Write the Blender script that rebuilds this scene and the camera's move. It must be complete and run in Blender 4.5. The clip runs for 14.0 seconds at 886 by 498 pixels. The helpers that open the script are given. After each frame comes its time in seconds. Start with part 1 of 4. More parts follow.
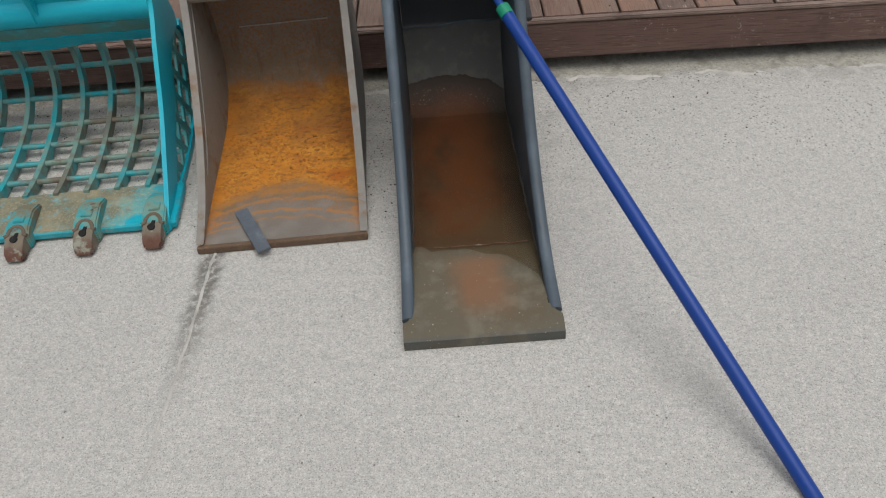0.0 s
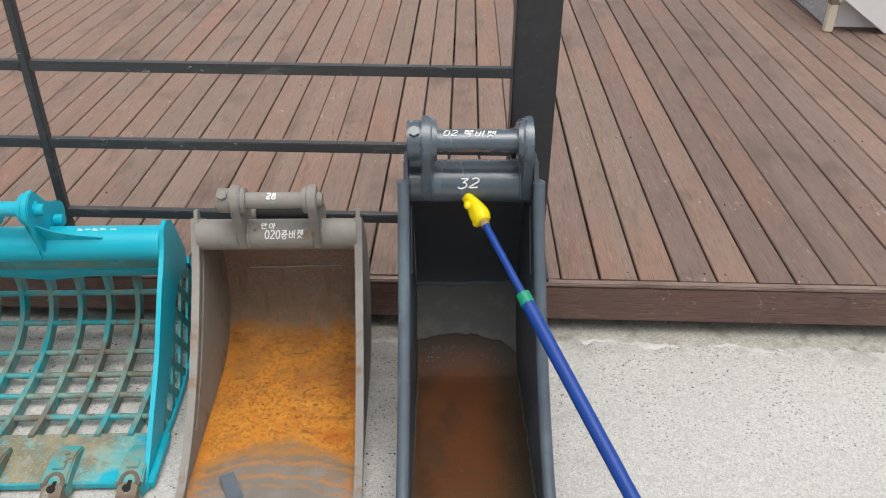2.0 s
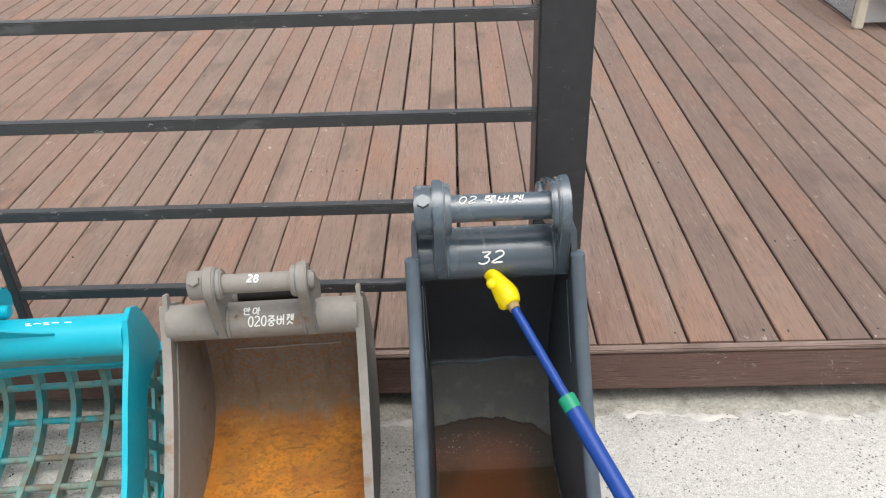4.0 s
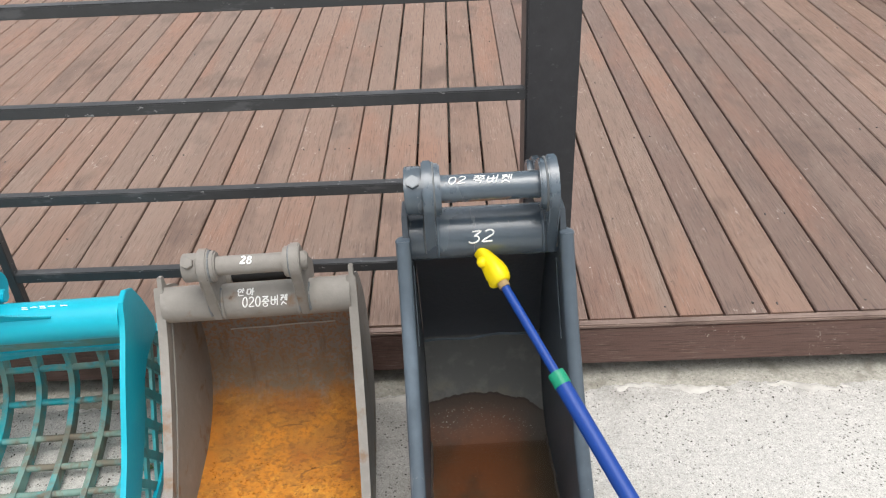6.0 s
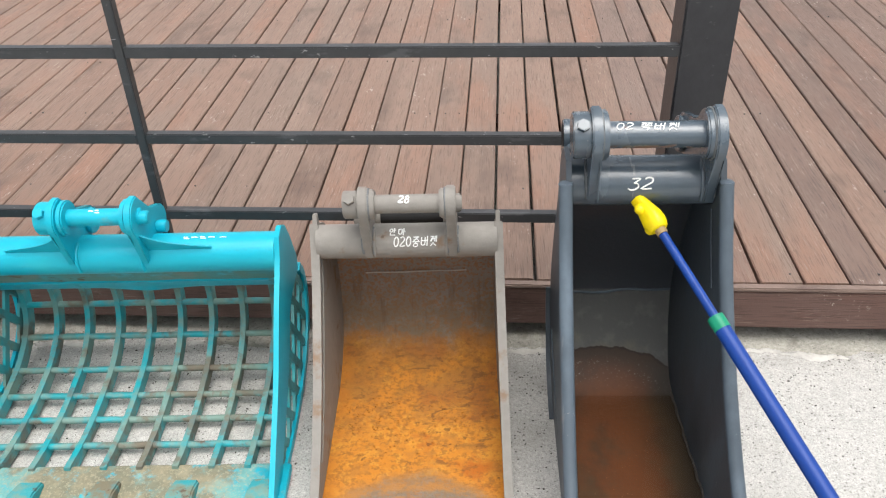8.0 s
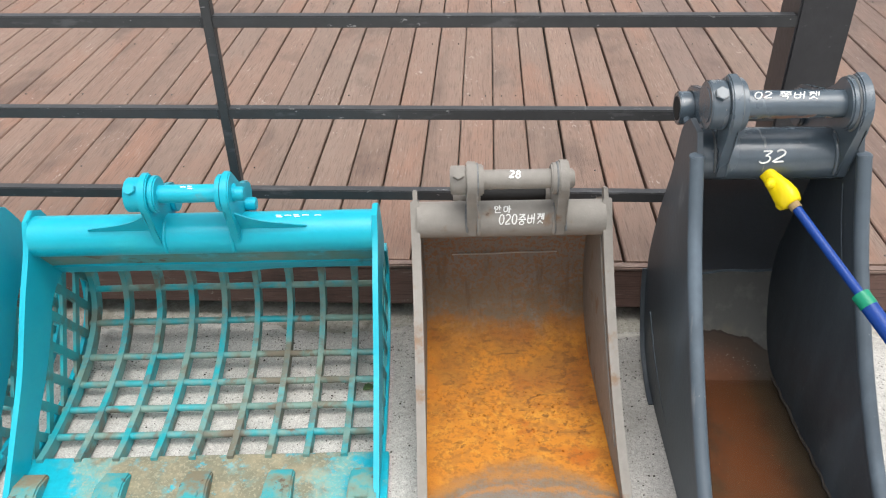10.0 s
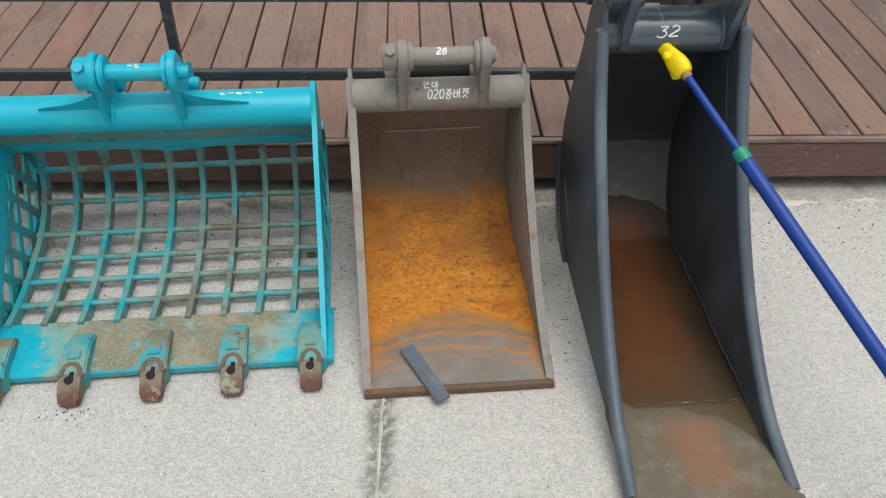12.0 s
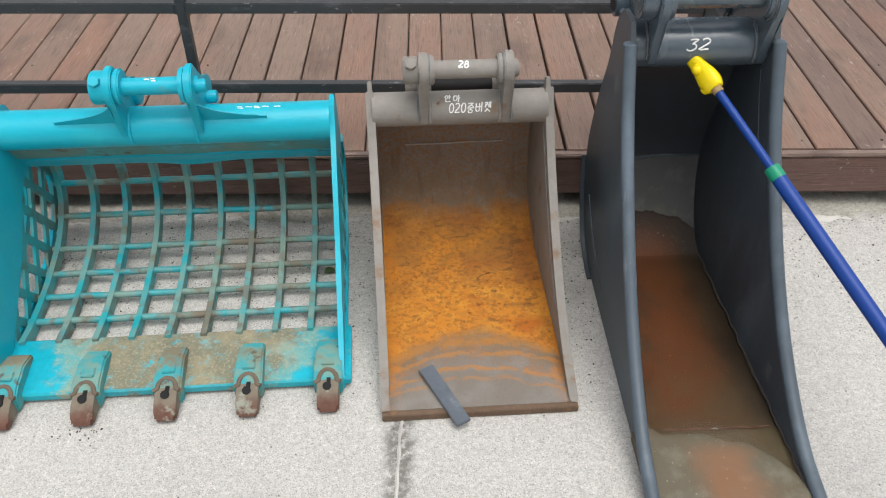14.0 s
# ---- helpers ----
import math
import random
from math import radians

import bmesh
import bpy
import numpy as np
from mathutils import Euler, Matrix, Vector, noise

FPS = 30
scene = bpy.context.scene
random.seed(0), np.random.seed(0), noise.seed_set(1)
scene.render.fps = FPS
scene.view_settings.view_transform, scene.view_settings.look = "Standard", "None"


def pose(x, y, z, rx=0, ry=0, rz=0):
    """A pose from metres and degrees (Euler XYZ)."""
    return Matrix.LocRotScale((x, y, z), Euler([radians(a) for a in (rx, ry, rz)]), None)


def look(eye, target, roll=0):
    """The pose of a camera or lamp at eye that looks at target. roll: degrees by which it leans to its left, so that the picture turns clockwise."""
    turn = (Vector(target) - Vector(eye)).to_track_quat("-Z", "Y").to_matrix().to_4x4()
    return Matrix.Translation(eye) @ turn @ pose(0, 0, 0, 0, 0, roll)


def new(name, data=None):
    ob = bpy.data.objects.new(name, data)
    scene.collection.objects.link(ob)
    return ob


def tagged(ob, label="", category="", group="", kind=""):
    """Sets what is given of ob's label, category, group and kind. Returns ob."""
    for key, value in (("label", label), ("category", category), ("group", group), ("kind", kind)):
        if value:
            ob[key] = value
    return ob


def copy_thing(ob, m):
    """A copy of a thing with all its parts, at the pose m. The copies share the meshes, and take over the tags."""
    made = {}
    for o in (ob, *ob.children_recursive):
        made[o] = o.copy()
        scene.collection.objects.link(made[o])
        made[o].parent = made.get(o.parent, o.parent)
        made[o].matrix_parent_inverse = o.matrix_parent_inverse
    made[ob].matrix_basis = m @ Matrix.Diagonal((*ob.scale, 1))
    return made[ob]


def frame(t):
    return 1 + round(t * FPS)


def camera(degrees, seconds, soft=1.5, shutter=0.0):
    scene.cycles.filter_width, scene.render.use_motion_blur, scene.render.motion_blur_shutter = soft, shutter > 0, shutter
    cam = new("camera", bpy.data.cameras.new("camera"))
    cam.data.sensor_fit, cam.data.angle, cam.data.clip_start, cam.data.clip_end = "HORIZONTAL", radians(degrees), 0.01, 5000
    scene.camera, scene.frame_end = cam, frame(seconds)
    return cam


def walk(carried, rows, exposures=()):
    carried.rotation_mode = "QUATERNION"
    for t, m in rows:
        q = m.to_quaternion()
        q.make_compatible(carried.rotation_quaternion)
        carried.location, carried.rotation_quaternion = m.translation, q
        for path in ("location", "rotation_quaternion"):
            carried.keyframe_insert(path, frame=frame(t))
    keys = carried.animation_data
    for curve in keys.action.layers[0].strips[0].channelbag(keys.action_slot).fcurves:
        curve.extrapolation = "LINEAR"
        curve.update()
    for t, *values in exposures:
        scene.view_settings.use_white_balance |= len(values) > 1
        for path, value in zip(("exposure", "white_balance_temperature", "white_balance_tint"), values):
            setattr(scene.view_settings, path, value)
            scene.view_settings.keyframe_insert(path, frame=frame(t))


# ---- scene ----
cam = camera(57.0, 14.0, soft=1.15)
PATH = [
    (0, (0.077, 0.02, 1.285), (-0.03, 1.462, -0.097), -4.4),
    (0.5, (-0.08, -0.058, 1.31), (-0.142, 1.409, -0.048), -0.9),
    (1, (-0.111, -0.033, 1.337), (-0.096, 1.54, 0.101), 2.2),
    (1.5, (-0.03, 0.134, 1.376), (-0.011, 1.757, 0.208), 2.6),
    (2, (0.043, 0.242, 1.404), (-0.06, 1.94, 0.353), 0.5),
    (2.5, (0.011, 0.371, 1.391), (-0.11, 2.078, 0.356), -0.3),
    (2.7, (-0.016, 0.433, 1.364), (-0.141, 2.151, 0.347), -0.8),
    (4.8, (0.001, 0.598, 1.392), (-0.1, 2.271, 0.302), -2.8),
    (5, (0.001, 0.594, 1.396), (-0.1, 2.262, 0.298), -3.0),
    (5.5, (0.005, 0.589, 1.396), (-0.1, 2.255, 0.294), -3.1),
    (6, (0.007, 0.582, 1.392), (-0.094, 2.244, 0.285), -2.8),
    (6.5, (0.021, 0.568, 1.393), (-0.083, 2.226, 0.279), -2.6),
    (7, (0.034, 0.528, 1.389), (-0.163, 2.173, 0.269), -3.9),
    (7.5, (0.001, 0.497, 1.382), (-0.217, 2.137, 0.258), -3.5),
    (8, (-0.204, 0.475, 1.352), (-0.402, 2.119, 0.231), -1.9),
    (8.2, (-0.274, 0.485, 1.347), (-0.492, 2.119, 0.217), -2.4),
    (10.3, (-0.517, 0.491, 1.286), (-0.636, 2.134, 0.158), -0.4),
    (10.5, (-0.565, 0.542, 1.295), (-0.642, 2.127, 0.079), 0.2),
    (11, (-0.584, 0.487, 1.253), (-0.563, 1.907, -0.156), 1.1),
    (11.5, (-0.509, 0.391, 1.292), (-0.493, 1.826, -0.1), 1.0),
    (12, (-0.457, 0.305, 1.331), (-0.429, 1.814, 0.019), 1.5),
    (12.5, (-0.428, 0.313, 1.355), (-0.405, 1.916, 0.159), 1.1),
    (13, (-0.453, 0.343, 1.343), (-0.493, 1.945, 0.146), 0.4),
    (13.5, (-0.455, 0.384, 1.341), (-0.501, 1.939, 0.083), 0.6),
    (14, (-0.459, 0.357, 1.323), (-0.48, 1.873, 0.018), 0.6),
]
EXPOSURES = [(0.0, -0.19), (0.5, -0.22), (1.0, -0.18), (1.5, -0.05), (2.0, 0.38), (2.7, 0.65), (5.0, 0.68), (7.5, 0.75), (8.2, 0.8), (10.5, 0.75), (11.0, 0.43), (11.5, 0.2), (12.0, 0.22), (12.5, 0.43), (13.0, 0.55), (13.5, 0.58), (14.0, 0.43)]
walk(cam, [(t, look(eye, target, roll)) for t, eye, target, roll in PATH], EXPOSURES)

# ---------------------------------------------------------------- light: an overcast sky
world = bpy.data.worlds.new("overcast_sky")
scene.world = world
world.use_nodes = True
wn = world.node_tree
sky = wn.nodes.new("ShaderNodeTexSky")
sky.sky_type, sky.sun_disc = "NISHITA", False
sky.sun_elevation, sky.sun_rotation = radians(76), radians(145)
sky.dust_density, sky.air_density = 4.0, 1.0
pale = wn.nodes.new("ShaderNodeHueSaturation")
pale.inputs["Saturation"].default_value = 0.22
wn.links.new(sky.outputs[0], pale.inputs["Color"])
wn.links.new(pale.outputs[0], wn.nodes["Background"].inputs["Color"])
wn.nodes["Background"].inputs["Strength"].default_value = 0.15

sun_data = bpy.data.lights.new("sun", "SUN")
sun_data.energy, sun_data.angle, sun_data.color = 1.1, radians(50), (1.0, 0.97, 0.92)
sun = new("sun", sun_data)
sun.matrix_world = look((0.5, 0.4, 4.0), (0.0, 1.6, 0.0))


# ---------------------------------------------------------------- materials
class Mat:
    """A node material put together from masks and layers of colour."""

    def __init__(self, name, base, rough=0.6, metal=0.0, vary=0.0):
        self.m = bpy.data.materials.new(name)
        self.m.use_nodes = True
        self.nt = self.m.node_tree
        self.bsdf = self.nt.nodes["Principled BSDF"]
        self.co = self.node("ShaderNodeTexCoord").outputs["Object"]
        self.rough = self.value(rough)
        self.bsdf.inputs["Metallic"].default_value = metal
        self.bsdf.inputs["Specular IOR Level"].default_value = 0.4
        if vary:
            info = self.node("ShaderNodeObjectInfo").outputs["Random"]
            self.rand = info
            jump = self.node("ShaderNodeVectorMath", operation="ADD")
            self.link(self.co, jump.inputs[0])
            spread = self.node("ShaderNodeVectorMath", operation="SCALE")
            spread.inputs[0].default_value = (37.0, 11.0, 5.0)
            self.link(info, spread.inputs["Scale"])
            self.link(spread.outputs[0], jump.inputs[1])
            self.co = jump.outputs[0]
        rgb = self.node("ShaderNodeRGB")
        rgb.outputs[0].default_value = (*base, 1)
        self.col = rgb.outputs[0]
        self.height = None

    def node(self, kind, operation="", data_type="", blend_type="", clamp=False):
        n = self.nt.nodes.new(kind)
        if operation:
            n.operation = operation
        if data_type:
            n.data_type = data_type
        if blend_type:
            n.blend_type = blend_type
        if clamp:
            n.use_clamp = True
        return n

    def link(self, a, b):
        self.nt.links.new(a, b)

    def value(self, v):
        n = self.node("ShaderNodeValue")
        n.outputs[0].default_value = v
        return n.outputs[0]

    def math(self, op, a, b=None, clamp=False):
        n = self.node("ShaderNodeMath", operation=op, clamp=clamp)
        for slot, v in zip(n.inputs, (a, b)):
            if v is None:
                continue
            if isinstance(v, (int, float)):
                slot.default_value = v
            else:
                self.link(v, slot)
        return n.outputs[0]

    def axis(self, which):
        n = self.node("ShaderNodeSeparateXYZ")
        self.link(self.co, n.inputs[0])
        return n.outputs["XYZ".index(which)]

    def step(self, v, lo, hi):
        """0 below lo, 1 above hi, smooth between (hi may be the smaller)."""
        n = self.node("ShaderNodeMapRange")
        n.interpolation_type = "SMOOTHSTEP"
        self.link(v, n.inputs["Value"])
        flip = lo > hi
        n.inputs["From Min"].default_value, n.inputs["From Max"].default_value = (hi, lo) if flip else (lo, hi)
        if flip:
            n.inputs["To Min"].default_value, n.inputs["To Max"].default_value = 1.0, 0.0
        return n.outputs["Result"]

    def noise(self, scale, detail=4.0, stretch=(1, 1, 1), rough=0.6, warp=0.0):
        mp = self.node("ShaderNodeMapping")
        mp.inputs["Scale"].default_value = stretch
        self.link(self.co, mp.inputs["Vector"])
        n = self.node("ShaderNodeTexNoise")
        n.inputs["Scale"].default_value, n.inputs["Detail"].default_value = scale, detail
        n.inputs["Roughness"].default_value, n.inputs["Distortion"].default_value = rough, warp
        self.link(mp.outputs[0], n.inputs["Vector"])
        return n.outputs[0]

    def cells(self, scale):
        n = self.node("ShaderNodeTexVoronoi")
        n.inputs["Scale"].default_value = scale
        self.link(self.co, n.inputs["Vector"])
        return n.outputs["Distance"], n.outputs["Color"]

    def both(self, *masks):
        out = masks[0]
        for m in masks[1:]:
            out = self.math("MULTIPLY", out, m)
        return out

    def layer(self, color, mask, amount=1.0, rough=None, how="MIX"):
        n = self.node("ShaderNodeMix", data_type="RGBA", blend_type=how)
        f = self.math("MULTIPLY", mask, amount, True)
        self.link(f, n.inputs[0])
        self.link(self.col, n.inputs[6])
        if isinstance(color, tuple):
            n.inputs[7].default_value = (*color, 1)
        else:
            self.link(color, n.inputs[7])
        self.col = n.outputs[2]
        if rough is not None:
            r = self.node("ShaderNodeMix", data_type="FLOAT")
            self.link(f, r.inputs[0])
            self.link(self.rough, r.inputs[2])
            r.inputs[3].default_value = rough
            self.rough = r.outputs[0]
        return self

    def mottle(self, scale, amount, stretch=(1, 1, 1), detail=5.0):
        """Lightens and darkens the colour by a noise."""
        n = self.noise(scale, detail, stretch)
        k = self.math("ADD", self.math("MULTIPLY", self.math("SUBTRACT", n, 0.5), 2.0 * amount), 1.0)
        return self.times(k)

    def times(self, k):
        v = self.node("ShaderNodeVectorMath", operation="SCALE")
        self.link(self.col, v.inputs[0])
        self.link(k, v.inputs["Scale"])
        self.col = v.outputs[0]
        return self

    def relief(self, h, metres):
        h = self.math("MULTIPLY", h, metres)
        self.height = h if self.height is None else self.math("ADD", self.height, h)
        return self

    def done(self):
        self.link(self.col, self.bsdf.inputs["Base Color"])
        self.link(self.rough, self.bsdf.inputs["Roughness"])
        if self.height is not None:
            b = self.node("ShaderNodeBump")
            b.inputs["Distance"].default_value = 1.0
            self.link(self.height, b.inputs["Height"])
            self.link(b.outputs[0], self.bsdf.inputs["Normal"])
        return self.m


def concrete_material():
    """Washed grey concrete with dark grit, broad stains and a stained joint."""
    m = Mat("concrete", (0.458, 0.447, 0.420), 0.92)
    m.mottle(1.3, 0.12).mottle(9.0, 0.08, detail=9.0).mottle(45.0, 0.20).mottle(110.0, 0.42).mottle(300.0, 0.62, detail=4.0)
    d, c = m.cells(310.0)
    d = m.math("ADD", d, m.math("MULTIPLY", m.math("SUBTRACT", m.noise(500.0, 2), 0.5), 0.7))
    pick = m.node("ShaderNodeSeparateColor")
    m.link(c, pick.inputs[0])
    dot = m.both(m.step(d, 0.50, 0.25), m.step(pick.outputs[0], 0.60, 0.70))
    m.layer((0.17, 0.160, 0.145), dot, 0.6)
    m.layer((0.78, 0.76, 0.72), m.both(m.step(d, 0.50, 0.25), m.step(pick.outputs[1], 0.70, 0.78)), 0.45)
    d2, c2 = m.cells(60.0)
    pick2 = m.node("ShaderNodeSeparateColor")
    m.link(c2, pick2.inputs[0])
    m.layer((0.10, 0.09, 0.08), m.both(m.step(d2, 0.16, 0.08), m.step(pick2.outputs[0], 0.90, 0.92)), 0.85)
    m.layer((0.33, 0.31, 0.28), m.step(m.noise(3.2, 6), 0.60, 0.72), 0.35)
    # damp soot along the joint that runs out from under the grey bucket
    x = m.math("ADD", m.axis("X"), m.math("MULTIPLY", m.math("SUBTRACT", m.noise(14.0), 0.5), 0.05))
    off = m.math("ABSOLUTE", m.math("ADD", x, 0.552))
    y = m.axis("Y")
    m.layer((0.12, 0.115, 0.10), m.both(m.step(off, 0.040, 0.010), m.step(y, 0.88, 1.28), m.step(m.noise(60.0, 6), 0.30, 0.58)), 0.85)
    # darker noisy patches under and between the buckets, and along the deck's foot
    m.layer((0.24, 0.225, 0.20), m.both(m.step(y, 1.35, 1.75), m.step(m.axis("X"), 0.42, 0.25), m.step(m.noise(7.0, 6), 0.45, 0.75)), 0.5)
    m.layer((0.20, 0.19, 0.17), m.both(m.step(y, 1.97, 2.08), m.step(m.noise(19.0, 7), 0.40, 0.62)), 0.45)
    # black moss specks in the damp strip before the deck
    d3, c3 = m.cells(95.0)
    m.layer((0.075, 0.07, 0.06), m.both(m.step(m.math("ADD", d3, m.math("MULTIPLY", m.noise(160.0), 0.5)), 0.52, 0.40), m.step(y, 1.45, 1.75), m.step(m.noise(9.0, 5), 0.40, 0.58)), 0.85)
    m.relief(m.noise(260.0, 3), 0.0012).relief(m.noise(60.0, 3), 0.0012)
    return m.done()


def mortar_material():
    m = Mat("mortar", (0.53, 0.515, 0.48), 0.95)
    m.mottle(12.0, 0.25).mottle(90.0, 0.2)
    m.layer((0.27, 0.255, 0.23), m.step(m.noise(14.0, 7), 0.5, 0.66), 0.4)
    m.relief(m.noise(120.0, 4), 0.002)
    return m.done()


def damp_material():
    """Rough mortar kept damp by the deck, olive and speckled black."""
    m = Mat("damp_mortar", (0.36, 0.345, 0.30), 0.9)
    m.mottle(9.0, 0.25).mottle(110.0, 0.55).mottle(380.0, 0.4, detail=2.0)
    m.layer((0.16, 0.152, 0.122), m.step(m.noise(12.0, 8), 0.50, 0.64), 0.55)
    m.layer((0.42, 0.40, 0.36), m.step(m.noise(17.0, 8), 0.56, 0.62), 0.55)
    m.layer((0.07, 0.065, 0.055), m.step(m.noise(150.0, 4), 0.62, 0.68), 0.7)
    m.relief(m.noise(150.0, 4), 0.002)
    return m.done()


def wood_material(name, base, grey, dark):
    """Stained softwood boards, worn pale along the grain."""
    m = Mat(name, base, 0.62, vary=1.0)
    k = m.math("ADD", m.math("MULTIPLY", m.rand, 0.24), 0.90)
    m.times(k)
    long = (1.0, 0.05, 1.0) if name.startswith("deck") else (0.05, 1.0, 1.0)
    # some boards have weathered greyer than others
    other = m.math("FRACT", m.math("MULTIPLY", m.rand, 7.31))
    m.layer(grey, m.step(other, 0.35, 1.0), 0.35)
    # stain that has kept its red in long patches
    m.layer(tuple(a * b for a, b in zip(base, (1.22, 1.02, 0.92))), m.step(m.noise(3.1, 6, tuple(0.25 + 0.75 * a for a in long)), 0.50, 0.66), 0.7)
    grain = m.noise(250.0, 5, long, warp=0.4)
    m.layer(dark, m.step(grain, 0.50, 0.68), 0.55)
    m.layer((0.34, 0.27, 0.22), m.both(m.step(m.noise(300.0, 4, long, warp=0.5), 0.56, 0.66), m.step(m.noise(9.0, 5), 0.42, 0.60)), 0.5)
    m.layer(grey, m.both(m.step(m.noise(7.0, 5, tuple(0.3 + 0.7 * a for a in long)), 0.46, 0.70), m.step(grain, 0.62, 0.38)), 0.6, 0.75)
    m.layer(dark, m.step(m.noise(5.0, 6, long), 0.60, 0.74), 0.4)
    # smudged dark patches and chalky scuffs
    m.layer(dark, m.step(m.noise(4.5, 7, (1, 0.5, 1)), 0.52, 0.70), 0.55)
    m.layer((0.47, 0.42, 0.37), m.both(m.step(m.noise(95.0, 5, (1.0, 0.35, 1.0), warp=1.0), 0.60, 0.68), m.step(m.noise(6.0, 4), 0.53, 0.64)), 0.6)
    d, c = m.cells(26.0)
    pick = m.node("ShaderNodeSeparateColor")
    m.link(c, pick.inputs[0])
    m.layer((0.52, 0.47, 0.42), m.both(m.step(d, 0.09, 0.04), m.step(pick.outputs[0], 0.90, 0.92)), 0.8)
    m.layer((0.05, 0.035, 0.03), m.both(m.step(d, 0.09, 0.05), m.step(pick.outputs[1], 0.93, 0.95)), 0.7)
    m.mottle(40.0, 0.16, long).mottle(2.5, 0.10)
    m.relief(grain, -0.0018).relief(m.noise(400.0, 2, long), 0.0004)
    return m.done()


def black_steel_material(name="black_paint", worn=0.12, base=(0.031, 0.031, 0.034)):
    m = Mat(name, base, 0.42)
    m.mottle(30.0, 0.3)
    m.layer((0.17, 0.17, 0.175), m.step(m.noise(26.0, 8, (0.35, 1, 1)), 0.58, 0.68), 0.30 * worn, 0.6)
    m.layer((0.36, 0.36, 0.35), m.step(m.noise(110.0, 4, (0.4, 1, 1)), 0.66, 0.71), 0.65 * worn)
    m.relief(m.noise(80.0, 3), 0.0006)
    return m.done()


def teal_material(name, wear, rubbed=0.0):
    """Turquoise enamel; wear says how much olive dirt and rust lies on it."""
    m = Mat(name, (0.003, 0.38, 0.50) if not rubbed else (0.012, 0.315, 0.355), 0.36)
    m.mottle(14.0, 0.10)
    m.layer((0.03, 0.46, 0.50), m.step(m.noise(5.0, 6), 0.5, 0.75), 0.5)
    m.layer((0.20, 0.19, 0.12), m.step(m.noise(7.0, 7), 0.74 - 0.24 * wear, 0.86 - 0.24 * wear), 0.8, 0.8)
    m.layer((0.095, 0.22, 0.19), m.step(m.noise(12.0, 6), 0.74 - 0.26 * wear, 0.84 - 0.26 * wear), 0.8, 0.75)
    m.layer((0.13, 0.058, 0.03), m.step(m.noise(9.0, 8, warp=0.6), 0.80 - 0.185 * min(wear, 1.1), 0.86 - 0.185 * min(wear, 1.1)), 0.85, 0.85)
    if rubbed:
        # stones have rubbed the middle of the grid to green-grey and rust
        mid = m.step(m.math("ABSOLUTE", m.math("ADD", m.axis("X"), m.math("MULTIPLY", m.math("SUBTRACT", m.noise(6.0, 5), 0.5), 0.30))), 0.42, 0.26)
        m.layer((0.185, 0.275, 0.230), m.both(mid, m.step(m.noise(16.0, 8), 0.36, 0.58)), rubbed, 0.75)
        m.layer((0.165, 0.100, 0.064), m.both(mid, m.step(m.noise(11.0, 8, warp=0.5), 0.49, 0.62)), rubbed * 0.8, 0.85)
    m.relief(m.noise(90.0, 4), 0.0005)
    return m.done()


def teal_blade_material():
    """The cutting edge: paint rubbed down to dusty steel over the middle."""
    m = Mat("worn_turquoise_blade", (0.006, 0.38, 0.49), 0.45)
    edge = m.math("ADD", m.math("ABSOLUTE", m.math("SUBTRACT", m.axis("X"), 0.03)), m.math("MULTIPLY", m.math("SUBTRACT", m.noise(13.0, 8), 0.5), 0.42))
    m.layer((0.225, 0.178, 0.098), m.both(m.step(edge, 0.27, 0.17), m.step(m.noise(34.0, 8), 0.30, 0.46)), 0.9, 0.85)
    m.layer((0.17, 0.36, 0.32), m.both(m.step(edge, 0.30, 0.25), m.step(edge, 0.18, 0.23)), 0.8, 0.8)
    m.layer((0.42, 0.37, 0.26), m.both(m.step(edge, 0.30, 0.25), m.step(m.noise(170.0, 5), 0.52, 0.62)), 0.5)
    m.layer((0.12, 0.36, 0.36), m.step(m.noise(20.0, 9), 0.54, 0.68), 0.55)
    m.layer((0.36, 0.30, 0.19), m.both(m.step(edge, 0.28, 0.22), m.step(m.noise(16.0, 8), 0.46, 0.64)), 0.5)
    # the paint has stayed on the front face
    m.layer((0.010, 0.36, 0.44), m.both(m.step(m.axis("Y"), -0.4835, -0.4850), m.step(m.noise(22.0, 7), 0.62, 0.52)), 0.85)
    m.mottle(60.0, 0.2).mottle(15.0, 0.15)
    m.relief(m.noise(140.0, 4), 0.0006)
    return m.done()


def tooth_material():
    """Tooth holders: pale dusty turquoise rubbed to brown steel."""
    m = Mat("dusty_turquoise_tooth", (0.035, 0.30, 0.33), 0.65)
    m.mottle(30.0, 0.2)
    m.layer((0.19, 0.29, 0.23), m.step(m.noise(18.0, 6), 0.40, 0.55), 0.8, 0.8)
    m.layer((0.20, 0.145, 0.085), m.step(m.noise(9.0, 7), 0.47, 0.60), 0.85, 0.85)
    m.layer((0.12, 0.06, 0.035), m.step(m.noise(28.0, 7), 0.60, 0.68), 0.8, 0.85)
    m.relief(m.noise(130.0, 5), 0.0008)
    return m.done()


